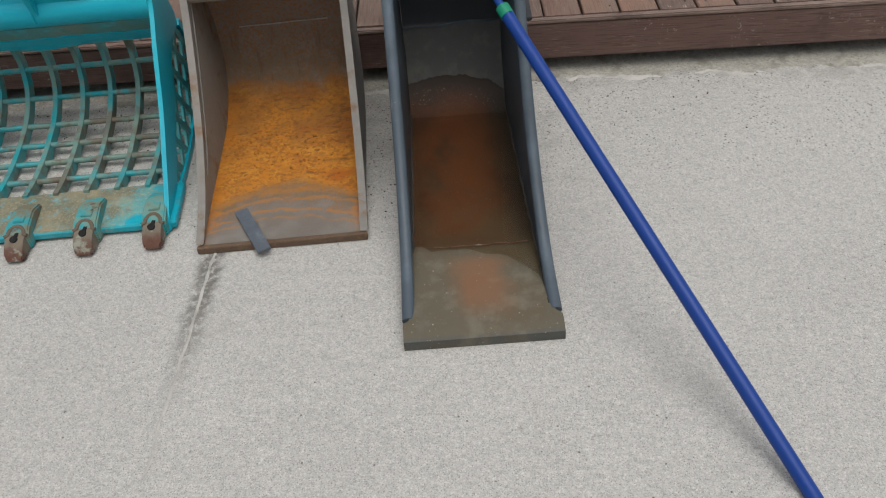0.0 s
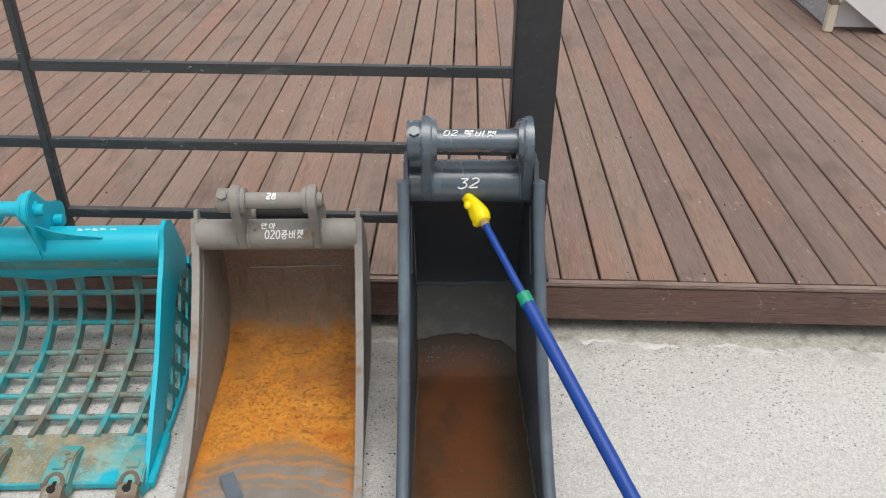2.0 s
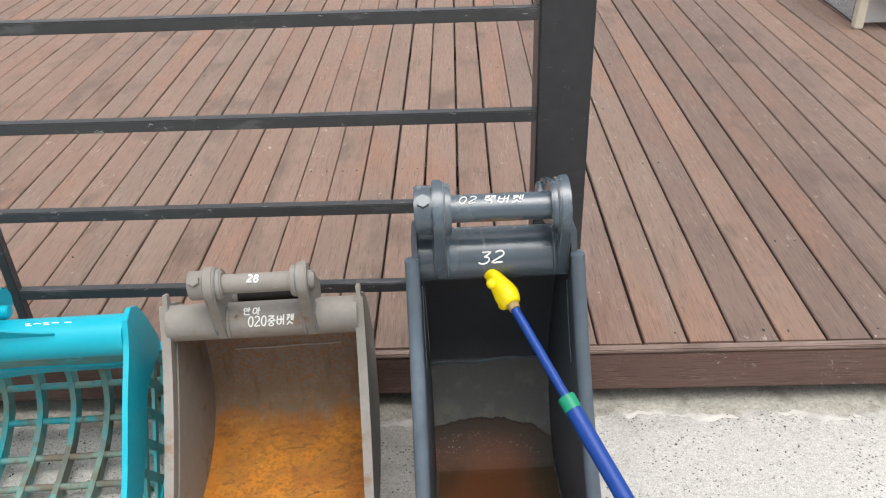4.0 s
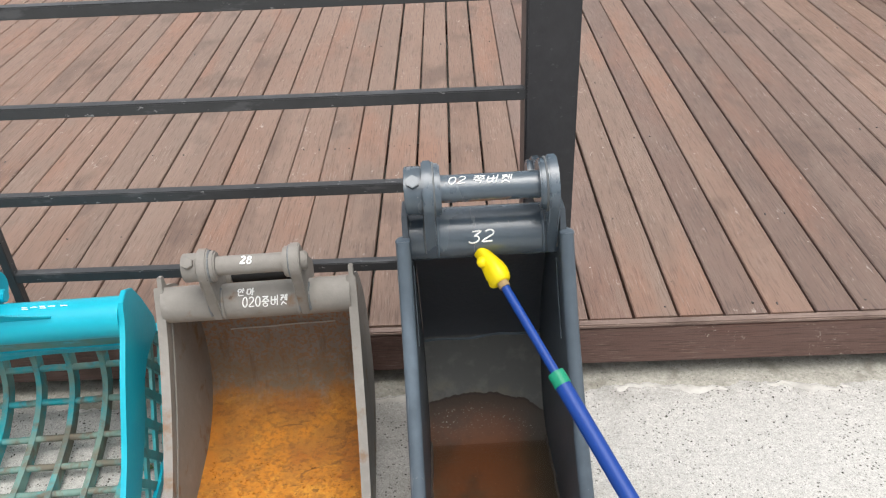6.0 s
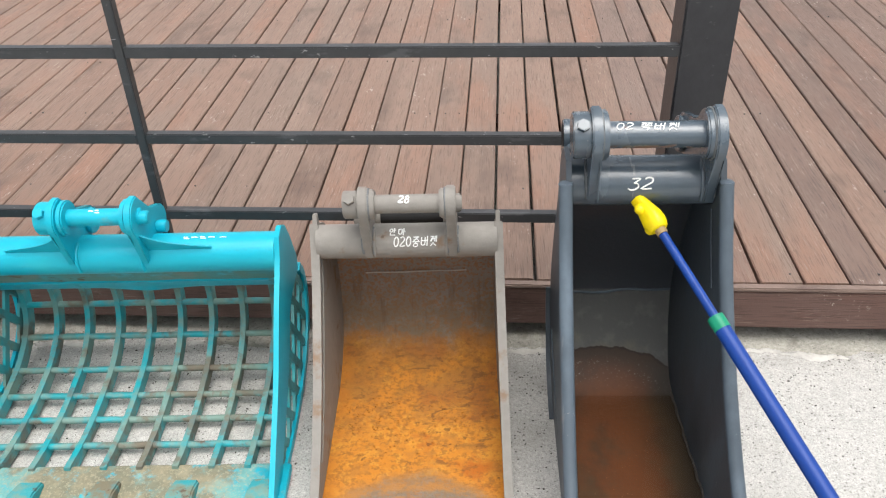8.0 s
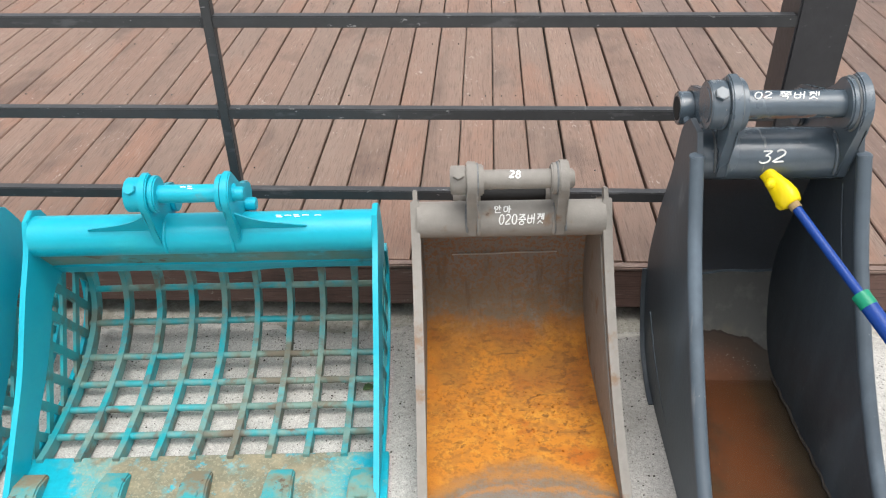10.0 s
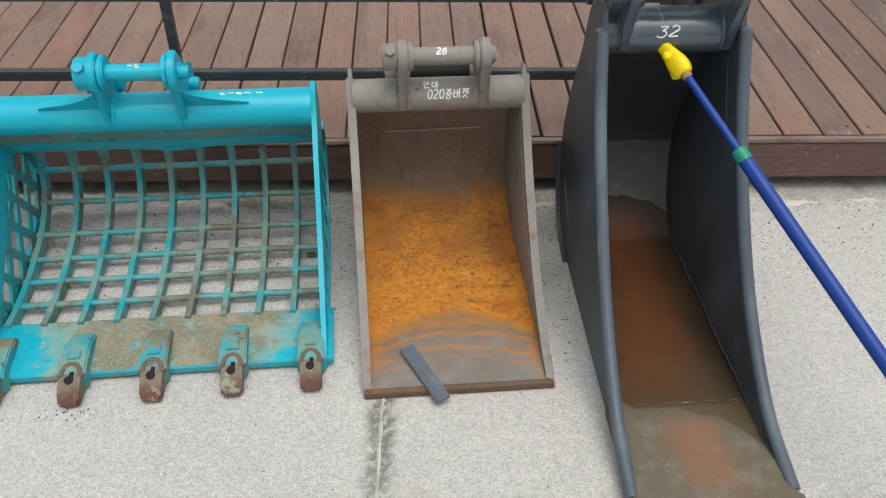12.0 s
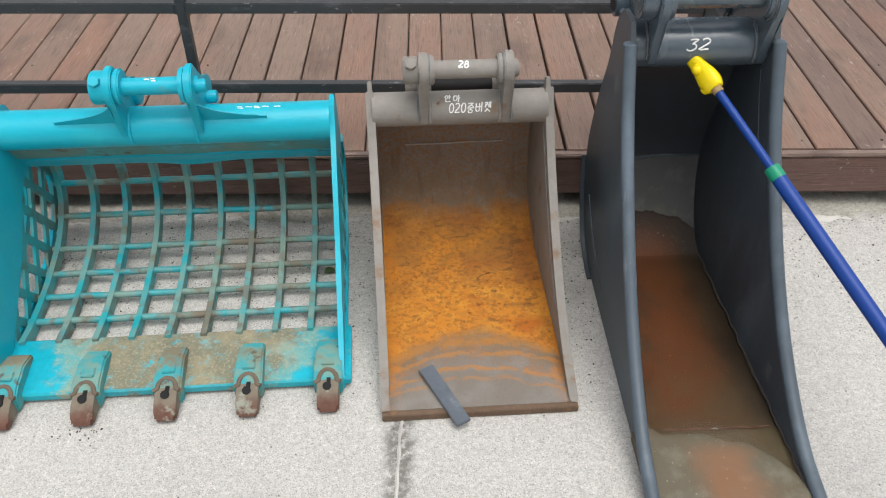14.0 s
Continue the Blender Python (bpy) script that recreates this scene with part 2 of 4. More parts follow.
def rust_material():
    """Tooth tips: bare rust at the point, pale greenish dust round the lock."""
    m = Mat("rusty_steel", (0.125, 0.060, 0.042), 0.85)
    m.mottle(30.0, 0.35).mottle(120.0, 0.2)
    near = m.math("ADD", m.axis("Y"), m.math("MULTIPLY", m.math("SUBTRACT", m.noise(30.0, 6), 0.5), 0.04))
    m.layer((0.22, 0.215, 0.165), m.step(near, -0.552, -0.525), 0.6)
    m.layer((0.30, 0.33, 0.27), m.step(m.noise(24.0, 6), 0.57, 0.66), 0.75)
    m.layer((0.05, 0.40, 0.44), m.step(m.noise(17.0, 6), 0.64, 0.70), 0.6)
    m.relief(m.noise(150.0, 5), 0.001)
    return m.done()


def grey_paint_material(name="grey_paint", rust=0.0):
    """Dull warm-grey primer with brown rust blooms."""
    m = Mat(name, (0.238, 0.222, 0.200), 0.7)
    m.mottle(9.0, 0.16).mottle(50.0, 0.14)
    m.layer((0.33, 0.315, 0.29), m.step(m.noise(20.0, 6), 0.56, 0.74), 0.4)
    m.layer((0.20, 0.105, 0.045), m.step(m.noise(13.0, 8), 0.62 - 0.12 * rust, 0.74 - 0.12 * rust), 0.7, 0.85)
    m.layer((0.07, 0.05, 0.04), m.step(m.noise(26.0, 7), 0.70, 0.76), 0.7, 0.85)
    m.relief(m.noise(110.0, 5), 0.0008)
    return m.done()


def rust_floor_material():
    """Inside of the grey bucket: bright orange rust lies on the floor and runs out in streaks towards the lip."""
    m = Mat("orange_rust_floor", (0.24, 0.222, 0.200), 0.75)
    m.mottle(12.0, 0.16).mottle(60.0, 0.14)
    x, y, z = m.axis("X"), m.axis("Y"), m.axis("Z")
    wob = m.math("MULTIPLY", m.math("SUBTRACT", m.noise(13.0, 7), 0.5), 0.10)
    v = m.math("ADD", m.math("MULTIPLY", y, -1.0), wob)
    zz = m.math("ADD", z, m.math("MULTIPLY", wob, 0.7))
    # the rust reaches further out along both side walls
    v = m.math("SUBTRACT", v, m.math("MULTIPLY", m.math("MULTIPLY", x, x), 2.2))
    m.layer((0.175, 0.148, 0.122), m.both(m.step(v, 0.22, 0.30), m.step(m.noise(15.0, 6), 0.25, 0.60)), 0.8)
    m.layer((0.30, 0.135, 0.040), m.both(m.step(v, 0.44, 0.30), m.step(m.noise(120.0, 6), 0.44, 0.60)), 0.7, 0.9)
    front = m.step(v, 0.335, 0.285)
    low = m.step(zz, 0.088, 0.028)
    m.layer((0.185, 0.122, 0.064), m.both(m.step(zz, 0.27, 0.08), m.step(v, 0.40, 0.33), m.step(m.noise(20.0, 6), 0.20, 0.55)), 0.75, 0.85)
    m.layer((0.34, 0.14, 0.035), m.both(m.step(v, 0.48, 0.34), m.step(zz, 0.12, 0.06), m.step(m.noise(30.0, 8), 0.48, 0.64)), 0.5, 0.85)
    body = m.both(front, low)
    m.layer((0.16, 0.095, 0.050), m.both(m.step(zz, 0.27, 0.16), m.step(v, 0.20, 0.10), m.step(m.noise(45.0, 5, (1, 0.3, 0.12)), 0.54, 0.66)), 0.6, 0.85)
    m.layer((0.53, 0.200, 0.017), body, 0.95, 0.92)
    m.layer((0.60, 0.285, 0.040), m.both(body, m.step(m.noise(34.0, 8), 0.48, 0.62)), 0.6)
    m.layer((0.64, 0.31, 0.045), m.both(body, m.step(v, 0.10, 0.16), m.step(v, 0.26, 0.20), m.step(m.noise(8.0, 8), 0.42, 0.60)), 0.4)
    m.layer((0.36, 0.085, 0.008), m.both(body, m.step(m.noise(9.0, 6), 0.52, 0.66)), 0.7)
    back = m.both(body, m.step(v, 0.20, 0.05))
    m.layer((0.085, 0.045, 0.018), m.both(back, m.step(m.noise(75.0, 9, (0.6, 1, 1)), 0.51, 0.60), m.step(m.noise(9.0, 5), 0.40, 0.60)), 0.7)
    m.layer((0.22, 0.090, 0.02), m.both(body, m.step(m.noise(95.0, 9), 0.47, 0.62)), 0.65)
    m.layer((0.10, 0.048, 0.016), m.both(body, m.step(m.noise(32.0, 3), 0.66, 0.70)), 0.7)
    m.layer((0.27, 0.115, 0.028), m.both(body, m.step(v, 0.18, 0.02), m.step(m.noise(18.0, 8), 0.36, 0.58)), 0.6)
    m.layer((0.15, 0.07, 0.022), m.both(body, m.step(m.noise(26.0, 8, (0.5, 1, 1), warp=0.8), 0.60, 0.66)), 0.7)
    m.layer((0.36, 0.15, 0.03), m.both(body, m.step(m.noise(28.0, 6), 0.50, 0.66)), 0.6)
    # tide lines in front of the rust
    for at, wide, amount in ((0.372, 0.006, 0.5), (0.418, 0.005, 0.55), (0.338, 0.010, 0.5), (0.448, 0.004, 0.3)):
        off = m.math("ABSOLUTE", m.math("SUBTRACT", m.math("ADD", m.math("MULTIPLY", v, 0.72), m.math("MULTIPLY", y, -0.28)), at))
        m.layer((0.44, 0.185, 0.034), m.both(m.step(off, wide * 2.0, wide * 0.2), m.step(m.noise(26.0, 6), 0.32, 0.50)), min(1.0, amount + 0.15))
    side = m.step(m.math("ABSOLUTE", x), 0.145, 0.17)
    m.layer((0.50, 0.18, 0.02), m.both(side, m.step(v, 0.50, 0.36), low, m.step(m.noise(24.0, 7), 0.42, 0.60)), 0.65)
    m.relief(m.noise(70.0, 6), 0.0028).relief(m.noise(220.0, 3), 0.0016)
    return m.done()


def slate_material(name="slate_paint", base=(0.055, 0.068, 0.081), dust=0.5, rust=0.0, rough=0.42, rust_below=None):
    """Dark blue-grey paint, dusty and scuffed."""
    m = Mat(name, base, rough)
    if rough < 0.35:
        m.bsdf.inputs["Specular IOR Level"].default_value = 0.8
    m.mottle(10.0, 0.18).mottle(45.0, 0.12)
    m.layer(tuple(2.6 * a for a in base), m.step(m.noise(8.0, 6, (1, 1, 0.35)), 0.46, 0.75), dust, 0.6)
    m.layer((0.26, 0.26, 0.25), m.step(m.noise(60.0, 7, (1, 1, 0.3)), 0.70, 0.76), 0.5, 0.7)
    m.layer((0.20, 0.09, 0.045), m.step(m.noise(13.0, 8), 0.735 - rust, 0.78 - rust), 0.8, 0.8)
    if rust_below:
        low = m.math("ADD", m.axis("Z"), m.math("MULTIPLY", m.math("SUBTRACT", m.noise(40.0, 6), 0.5), 0.02))
        m.layer((0.22, 0.10, 0.05), m.both(m.step(low, rust_below, rust_below - 0.006), m.step(m.noise(22.0, 4), 0.50, 0.58)), 0.85, 0.85)
    # thin pale runs down the metal, fine scratches
    m.layer((0.24, 0.25, 0.26), m.both(m.step(m.noise(70.0, 4, (1, 0.15, 0.06)), 0.62, 0.72), m.step(m.noise(8.0, 4), 0.45, 0.62)), 0.4, 0.6)
    m.layer((0.34, 0.34, 0.33), m.step(m.noise(190.0, 3, (0.5, 1, 0.12)), 0.72, 0.76), 0.5)
    m.relief(m.noise(90.0, 4), 0.0005)
    return m.done()


def wet_floor_material():
    """Inside of the narrow bucket: black paint above the weld, a dusty band, rust and silt where the water stands."""
    m = Mat("silted_floor", (0.040, 0.047, 0.056), 0.5)
    m.mottle(9.0, 0.15)
    x, y, z = m.axis("X"), m.axis("Y"), m.axis("Z")
    wob = m.math("MULTIPLY", m.math("SUBTRACT", m.noise(16.0, 7), 0.5), 0.05)
    zz = m.math("ADD", z, m.math("MULTIPLY", wob, 0.7))
    m.layer((0.122, 0.125, 0.119), m.step(z, 0.236, 0.226), 0.9, 0.85)
    m.layer((0.165, 0.165, 0.155), m.both(m.step(z, 0.236, 0.226), m.step(m.noise(26.0, 8), 0.48, 0.66)), 0.6)
    # the wet foot of the back wall ends in a sharp arc
    mid = m.math("ADD", x, 0.04)
    tide = m.math("ADD", zz, m.math("MULTIPLY", m.math("MULTIPLY", mid, mid), 1.2))
    m.layer((0.205, 0.180, 0.132), m.both(m.step(tide, 0.135, 0.105), m.step(m.noise(11.0, 6), 0.34, 0.62)), 0.6)
    m.layer((0.044, 0.026, 0.015), m.step(tide, 0.0985, 0.0955), 0.97, 0.6)
    m.layer((0.082, 0.031, 0.011), m.both(m.step(tide, 0.082, 0.048), m.step(x, 0.11, 0.02), m.step(m.noise(10.0, 6), 0.25, 0.50)), 0.85)
    m.layer((0.018, 0.012, 0.009), m.both(m.step(tide, 0.0985, 0.0955), m.step(tide, 0.090, 0.0955)), 0.6)
    m.layer((0.32, 0.30, 0.26), m.both(m.step(tide, 0.085, 0.060), m.step(y, -0.05, 0.0), m.step(m.noise(210.0, 3), 0.63, 0.68)), 0.7)
    m.layer((0.120, 0.108, 0.076), m.step(y, -0.50, -0.57), 0.9, 0.8)
    m.layer((0.075, 0.082, 0.080), m.step(y, -0.800, -0.812), 0.8, 0.7)
    m.layer((0.12, 0.085, 0.05), m.both(m.step(y, -0.53, -0.57), m.step(m.noise(10.0, 7), 0.45, 0.62)), 0.45)
    m.layer((0.20, 0.185, 0.14), m.both(m.step(y, -0.53, -0.58), m.step(m.noise(14.0, 6), 0.48, 0.66)), 0.45)
    m.layer((0.46, 0.42, 0.34), m.both(m.step(y, -0.53, -0.58), m.step(m.noise(150.0, 3), 0.68, 0.72)), 0.7)
    wx = m.math("ADD", m.math("SUBTRACT", x, 0.005), m.math("MULTIPLY", wob, 1.6))
    run = m.step(m.math("ABSOLUTE", m.math("ADD", wx, 0.03)), 0.150, 0.03)
    m.layer((0.085, 0.060, 0.036), m.both(m.step(y, -0.02, -0.08), m.step(y, -0.57, -0.52), m.step(m.noise(11.0, 6), 0.35, 0.6)), 0.7)
    m.layer((0.135, 0.046, 0.015), m.both(run, m.step(y, 0.05, -0.03), m.step(y, -0.57, -0.44), m.step(m.noise(7.0, 6), 0.30, 0.52)), 0.9)
    m.layer((0.30, 0.115, 0.045), m.both(m.step(m.math("ABSOLUTE", wx), 0.085, 0.02), m.step(y, -0.56, -0.62), m.step(y, -0.79, -0.70)), 0.42)
    m.layer((0.40, 0.24, 0.13), m.both(m.step(m.noise(190.0, 3), 0.68, 0.72), m.step(y, 0.02, -0.02)), 0.45)
    m.layer((0.035, 0.033, 0.028), m.both(m.step(x, 0.06, 0.13), m.step(y, -0.56, -0.50), m.step(zz, 0.08, 0.05)), 0.7)
    m.layer((0.09, 0.075, 0.045), m.both(m.step(y, -0.34, -0.50), m.step(y, -0.56, -0.50), m.step(m.noise(8.0, 6), 0.40, 0.62)), 0.6)
    m.relief(m.noise(90.0, 5), 0.0012)
    return m.done()


def water_material():
    m = Mat("rusty_water", (0.74, 0.63, 0.49), 0.02)
    m.bsdf.inputs["Transmission Weight"].default_value = 1.0
    m.bsdf.inputs["IOR"].default_value = 1.33
    m.relief(m.noise(30.0, 2), 0.00015)
    return m.done()


def simple_material(name, base, rough, amount=0.12, scale=40.0, spot=None, metal=0.0):
    m = Mat(name, base, rough, metal)
    m.mottle(scale, amount).mottle(scale * 5, amount * 0.6)
    if spot:
        m.layer(spot, m.step(m.noise(scale * 0.8, 6), 0.60, 0.68), 0.7)
    m.relief(m.noise(scale * 4, 3), 0.0003)
    return m.done()


def granite_material():
    m = Mat("granite", (0.42, 0.42, 0.43), 0.75)
    d, c = m.cells(320.0)
    pick = m.node("ShaderNodeSeparateColor")
    m.link(c, pick.inputs[0])
    m.layer((0.10, 0.10, 0.105), m.step(pick.outputs[0], 0.68, 0.74), 0.8)
    m.layer((0.72, 0.71, 0.70), m.step(pick.outputs[1], 0.72, 0.8), 0.8)
    m.relief(m.noise(300.0, 3), 0.0006)
    return m.done()


CONCRETE, MORTAR, DAMP = concrete_material(), mortar_material(), damp_material()
DECK = wood_material("deck_wood", (0.212, 0.136, 0.102), (0.222, 0.172, 0.140), (0.080, 0.054, 0.043))
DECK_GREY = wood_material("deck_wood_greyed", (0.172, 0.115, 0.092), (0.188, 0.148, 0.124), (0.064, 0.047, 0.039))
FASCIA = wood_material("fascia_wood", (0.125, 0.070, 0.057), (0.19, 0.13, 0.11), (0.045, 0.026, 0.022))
TRIM = wood_material("trim_wood", (0.165, 0.105, 0.085), (0.30, 0.235, 0.195), (0.06, 0.036, 0.03))
BLACK, BLACK_WORN = black_steel_material(), black_steel_material("scuffed_black_paint", 1.0, (0.042, 0.043, 0.045))
TEAL, TEAL_GRID = teal_material("turquoise_enamel", 0.14), teal_material("worn_turquoise_enamel", 0.75, 0.85)
TEAL_PIN = teal_material("chipped_turquoise_enamel", 0.62)
TEAL_PLATE = teal_material("stained_turquoise_enamel", 1.25)
TEAL_FLANGE = teal_material("grimy_turquoise_enamel", 0.45)
TEAL_ROD = teal_material("dirty_turquoise_rod", 0.9, 0.92)
BLADE, RUST = teal_blade_material(), rust_material()
TOOTH = tooth_material()
LOCK = simple_material("worn_brown_steel", (0.13, 0.10, 0.072), 0.75, 0.3, 40.0, (0.20, 0.27, 0.22))
GREY, GREY_RUST, ORANGE = grey_paint_material(), grey_paint_material("rust_stained_grey_paint", 0.6), rust_floor_material()
LIP_RUST = simple_material("rusty_lip", (0.135, 0.088, 0.058), 0.92, 0.4, 55.0, (0.24, 0.125, 0.055))
SLATE = slate_material()
SLATE_TUBE = slate_material("scuffed_slate_paint", (0.072, 0.094, 0.116), 0.4)
SLATE_HEAD = slate_material("grey_blue_paint", (0.064, 0.087, 0.108), 0.35, rough=0.24)
SLATE_PIN = slate_material("rust_spotted_slate_paint", (0.064, 0.087, 0.108), 0.3, 0.02, 0.24, 0.697)
SILT, WATER = wet_floor_material(), water_material()
CHALK = simple_material("white_paint_marker", (0.85, 0.85, 0.83), 0.6, 0.05)
YELLOW = simple_material("yellow_plastic", (0.86, 0.66, 0.006), 0.35, 0.05)
BLUE = simple_material("blue_pole_coating", (0.001, 0.040, 0.24), 0.45, 0.06)
GREEN = simple_material("green_plastic", (0.004, 0.24, 0.13), 0.4, 0.05)
BROWN = simple_material("bare_fibre", (0.30, 0.21, 0.10), 0.7, 0.1)
STRIP = simple_material("dull_blue_steel", (0.098, 0.115, 0.138), 0.5, 0.35, 22.0, (0.19, 0.205, 0.22))
DARK = simple_material("black_hole", (0.008, 0.008, 0.008), 0.8)
GRANITE = granite_material()
CREAM = simple_material("cream_paint", (0.62, 0.57, 0.46), 0.6, 0.1, 12.0, (0.35, 0.20, 0.09))
WHITE = simple_material("white_sheet", (0.74, 0.75, 0.75), 0.6, 0.06, 8.0)
MUD = simple_material("dry_silt", (0.050, 0.043, 0.037), 0.9, 0.35, 90.0, (0.14, 0.13, 0.115))
SCREW = simple_material("screw_head", (0.07, 0.06, 0.055), 0.5, 0.2)
LEAF = simple_material("green_leaf", (0.09, 0.14, 0.05), 0.6, 0.2)
WELD_PAINT = simple_material("dusty_weld_bead", (0.15, 0.16, 0.165), 0.6, 0.6, 60.0, (0.30, 0.29, 0.27))
WELD = simple_material("weld_bead", (0.42, 0.40, 0.37), 0.7, 0.3, 80.0)


# ---------------------------------------------------------------- building helpers
def part(name, bm, material, parent=None, label=""):
    """Links a bmesh as one mesh object, under a thing or a part."""
    bmesh.ops.recalc_face_normals(bm, faces=bm.faces)
    if len(bm.faces) == 1:
        bm.faces.ensure_lookup_table()
        if bm.faces[0].normal.z < 0:
            bmesh.ops.reverse_faces(bm, faces=bm.faces)
    data = bpy.data.meshes.new(name)
    bm.to_mesh(data)
    bm.free()
    data.materials.append(material)
    ob = new(name, data)
    ob.parent = parent
    if label:
        tagged(ob, label)
    return ob


def thing(name, label, category, m=Matrix(), group=""):
    root = new(name)
    root.matrix_world = m
    root.empty_display_size = 0.1
    return tagged(root, label, category, group)


def soften(ob, degrees=35):
    for p in ob.data.polygons:
        p.use_smooth = True
    ob.data.set_sharp_from_angle(angle=radians(degrees))
    return ob


def curve(points, steps=6):
    """A smooth line (Catmull-Rom) through points of any dimension."""
    pts = [Vector(p) for p in points]
    ends = [2 * pts[0] - pts[1]] + pts + [2 * pts[-1] - pts[-2]]
    out = []
    for a, b, c, d in zip(ends, ends[1:], ends[2:], ends[3:]):
        for i in range(steps):
            t = i / steps
            out.append(0.5 * (2 * b + (c - a) * t + (2 * a - 5 * b + 4 * c - d) * t * t + (3 * b - a - 3 * c + d) * t**3))
    return out + [pts[-1]]


def box(bm, x0, x1, y0, y1, z0, z1, bevel=0.0, segments=2):
    made = bmesh.ops.create_cube(bm, size=1.0, matrix=Matrix.Translation(((x0 + x1) / 2, (y0 + y1) / 2, (z0 + z1) / 2)) @ Matrix.Diagonal((x1 - x0, y1 - y0, z1 - z0, 1)))
    if bevel:
        edges = list({e for v in made["verts"] for e in v.link_edges})
        bmesh.ops.bevel(bm, geom=edges, offset=bevel, segments=segments, affect="EDGES")
    return bm


def rod(bm, a, b, r, sides=20, r2=None, bevel=0.0):
    """A round bar from a to b."""
    a, b = Vector(a), Vector(b)
    turn = (b - a).to_track_quat("Z", "Y").to_matrix().to_4x4()
    made = bmesh.ops.create_cone(bm, cap_ends=True, segments=sides, radius1=r, radius2=r if r2 is None else r2, depth=(b - a).length, matrix=Matrix.Translation((a + b) / 2) @ turn)
    if bevel:
        rims = [e for e in {e for v in made["verts"] for e in v.link_edges} if any(len(f.verts) > 4 for f in e.link_faces)]
        bmesh.ops.bevel(bm, geom=rims, offset=bevel, segments=2, affect="EDGES")
    return bm


def tube(bm, line, r, sides=12):
    """A round bar along a line of 3D points."""
    line = [Vector(p) for p in line]
    rings = []
    side = Vector((1, 0, 0))
    for i, p in enumerate(line):
        way = (line[min(i + 1, len(line) - 1)] - line[max(i - 1, 0)]).normalized()
        side = (side - way * side.dot(way))
        side = side.normalized() if side.length > 1e-4 else way.orthogonal().normalized()
        up = way.cross(side)
        rings.append([bm.verts.new(p + r * (math.cos(a) * side + math.sin(a) * up)) for a in (2 * math.pi * k / sides for k in range(sides))])
    for one, two in zip(rings, rings[1:]):
        for k in range(sides):
            bm.faces.new((one[k], one[(k + 1) % sides], two[(k + 1) % sides], two[k]))
    bm.faces.new(rings[0][::-1])
    bm.faces.new(rings[-1])
    return bm


def plate(bm, outline, u0, u1, bevel=0.0):
    """A flat plate: an outline of (v, w) points, thick from u0 to u1. v points to the front, so y = -v."""
    low = [bm.verts.new((u0, -v, w)) for v, w in outline]
    high = [bm.verts.new((u1, -v, w)) for v, w in outline]
    n = len(low)
    bm.faces.new(low)
    bm.faces.new(high[::-1])
    for i in range(n):
        bm.faces.new((low[i], high[i], high[(i + 1) % n], low[(i + 1) % n]))
    if bevel:
        flat = [e for e in bm.edges if abs(e.verts[0].co.x - e.verts[1].co.x) < 1e-6]
        bmesh.ops.bevel(bm, geom=flat, offset=bevel, segments=2, affect="EDGES")
    return bm


def normals(line):
    """The left-hand normal of a line of (v, w) points."""
    out = []
    for i in range(len(line)):
        d = (line[min(i + 1, len(line) - 1)] - line[max(i - 1, 0)]).normalized()
        out.append(Vector((-d.y, d.x)))
    return out


def bent(bm, line, u0, u1, thick, cuts=8, dent=0.0):
    """A bent sheet: a line of (v, w) points swept from u0 to u1, thick to its left; dent makes the face uneven."""
    ns = normals(line)
    grids = []
    for off in (0.0, thick):
        grid = []
        for p, n in zip(line, ns):
            row = []
            for k in range(cuts + 1):
                u = u0 + (u1 - u0) * k / cuts
                d = off + (dent * noise.noise((u * 9, p.x * 9, p.y * 9 + off)) if dent else 0.0)
                q = p + n * d
                row.append(bm.verts.new((u, -q.x, q.y)))
            grid.append(row)
        grids.append(grid)
    a, b = grids
    rows, cols = len(line), cuts + 1
    for g in grids:
        for i in range(rows - 1):
            for k in range(cols - 1):
                bm.faces.new((g[i][k], g[i][k + 1], g[i + 1][k + 1], g[i + 1][k]))
    for i in range(rows - 1):
        for k in (0, cols - 1):
            bm.faces.new((a[i][k], a[i + 1][k], b[i + 1][k], b[i][k]))
    for i in (0, rows - 1):
        for k in range(cols - 1):
            bm.faces.new((a[i][k], a[i][k + 1], b[i][k + 1], b[i][k]))
    return bm


def arc(v, w, r, a0, a1, steps=8):
    return [(v + r * math.cos(radians(a0 + (a1 - a0) * i / steps)), w + r * math.sin(radians(a0 + (a1 - a0) * i / steps))) for i in range(steps + 1)]


# ---------------------------------------------------------------- ground and deck
bm = bmesh.new()
bmesh.ops.create_grid(bm, x_segments=8, y_segments=8, size=300.0)
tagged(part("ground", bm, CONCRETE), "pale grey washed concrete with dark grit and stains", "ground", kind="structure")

# unseen wall, added to cut the low light reaching the bucket mouths
bm = box(bmesh.new(), -12.0, 12.0, -7.2, -7.0, 0.0, 3.2)
tagged(part("added_wall_south", bm, MORTAR), "plain unseen wall added to block low light from the south", "wall", kind="structure")

# the deck stands a little askew to the yard
DECK_POSE = pose(0, 2.082, 0, 0, 0, 2.2)
DECK_TOP = 0.170
deck = tagged(new("floor_deck"), "weathered brown-stained timber deck of long narrow boards", "deck", kind="structure")
deck.matrix_world = DECK_POSE

# a damp rough band runs along the foot of the deck, edged by a broken skim of cement
def band_edge(x):
    return -0.032 - 0.038 * (0.5 + noise.noise((x * 4, 3.1, 0))) - 0.022 * noise.noise((x * 15, 1.1, 0)) - 0.010 * noise.noise((x * 52, 2.1, 0))


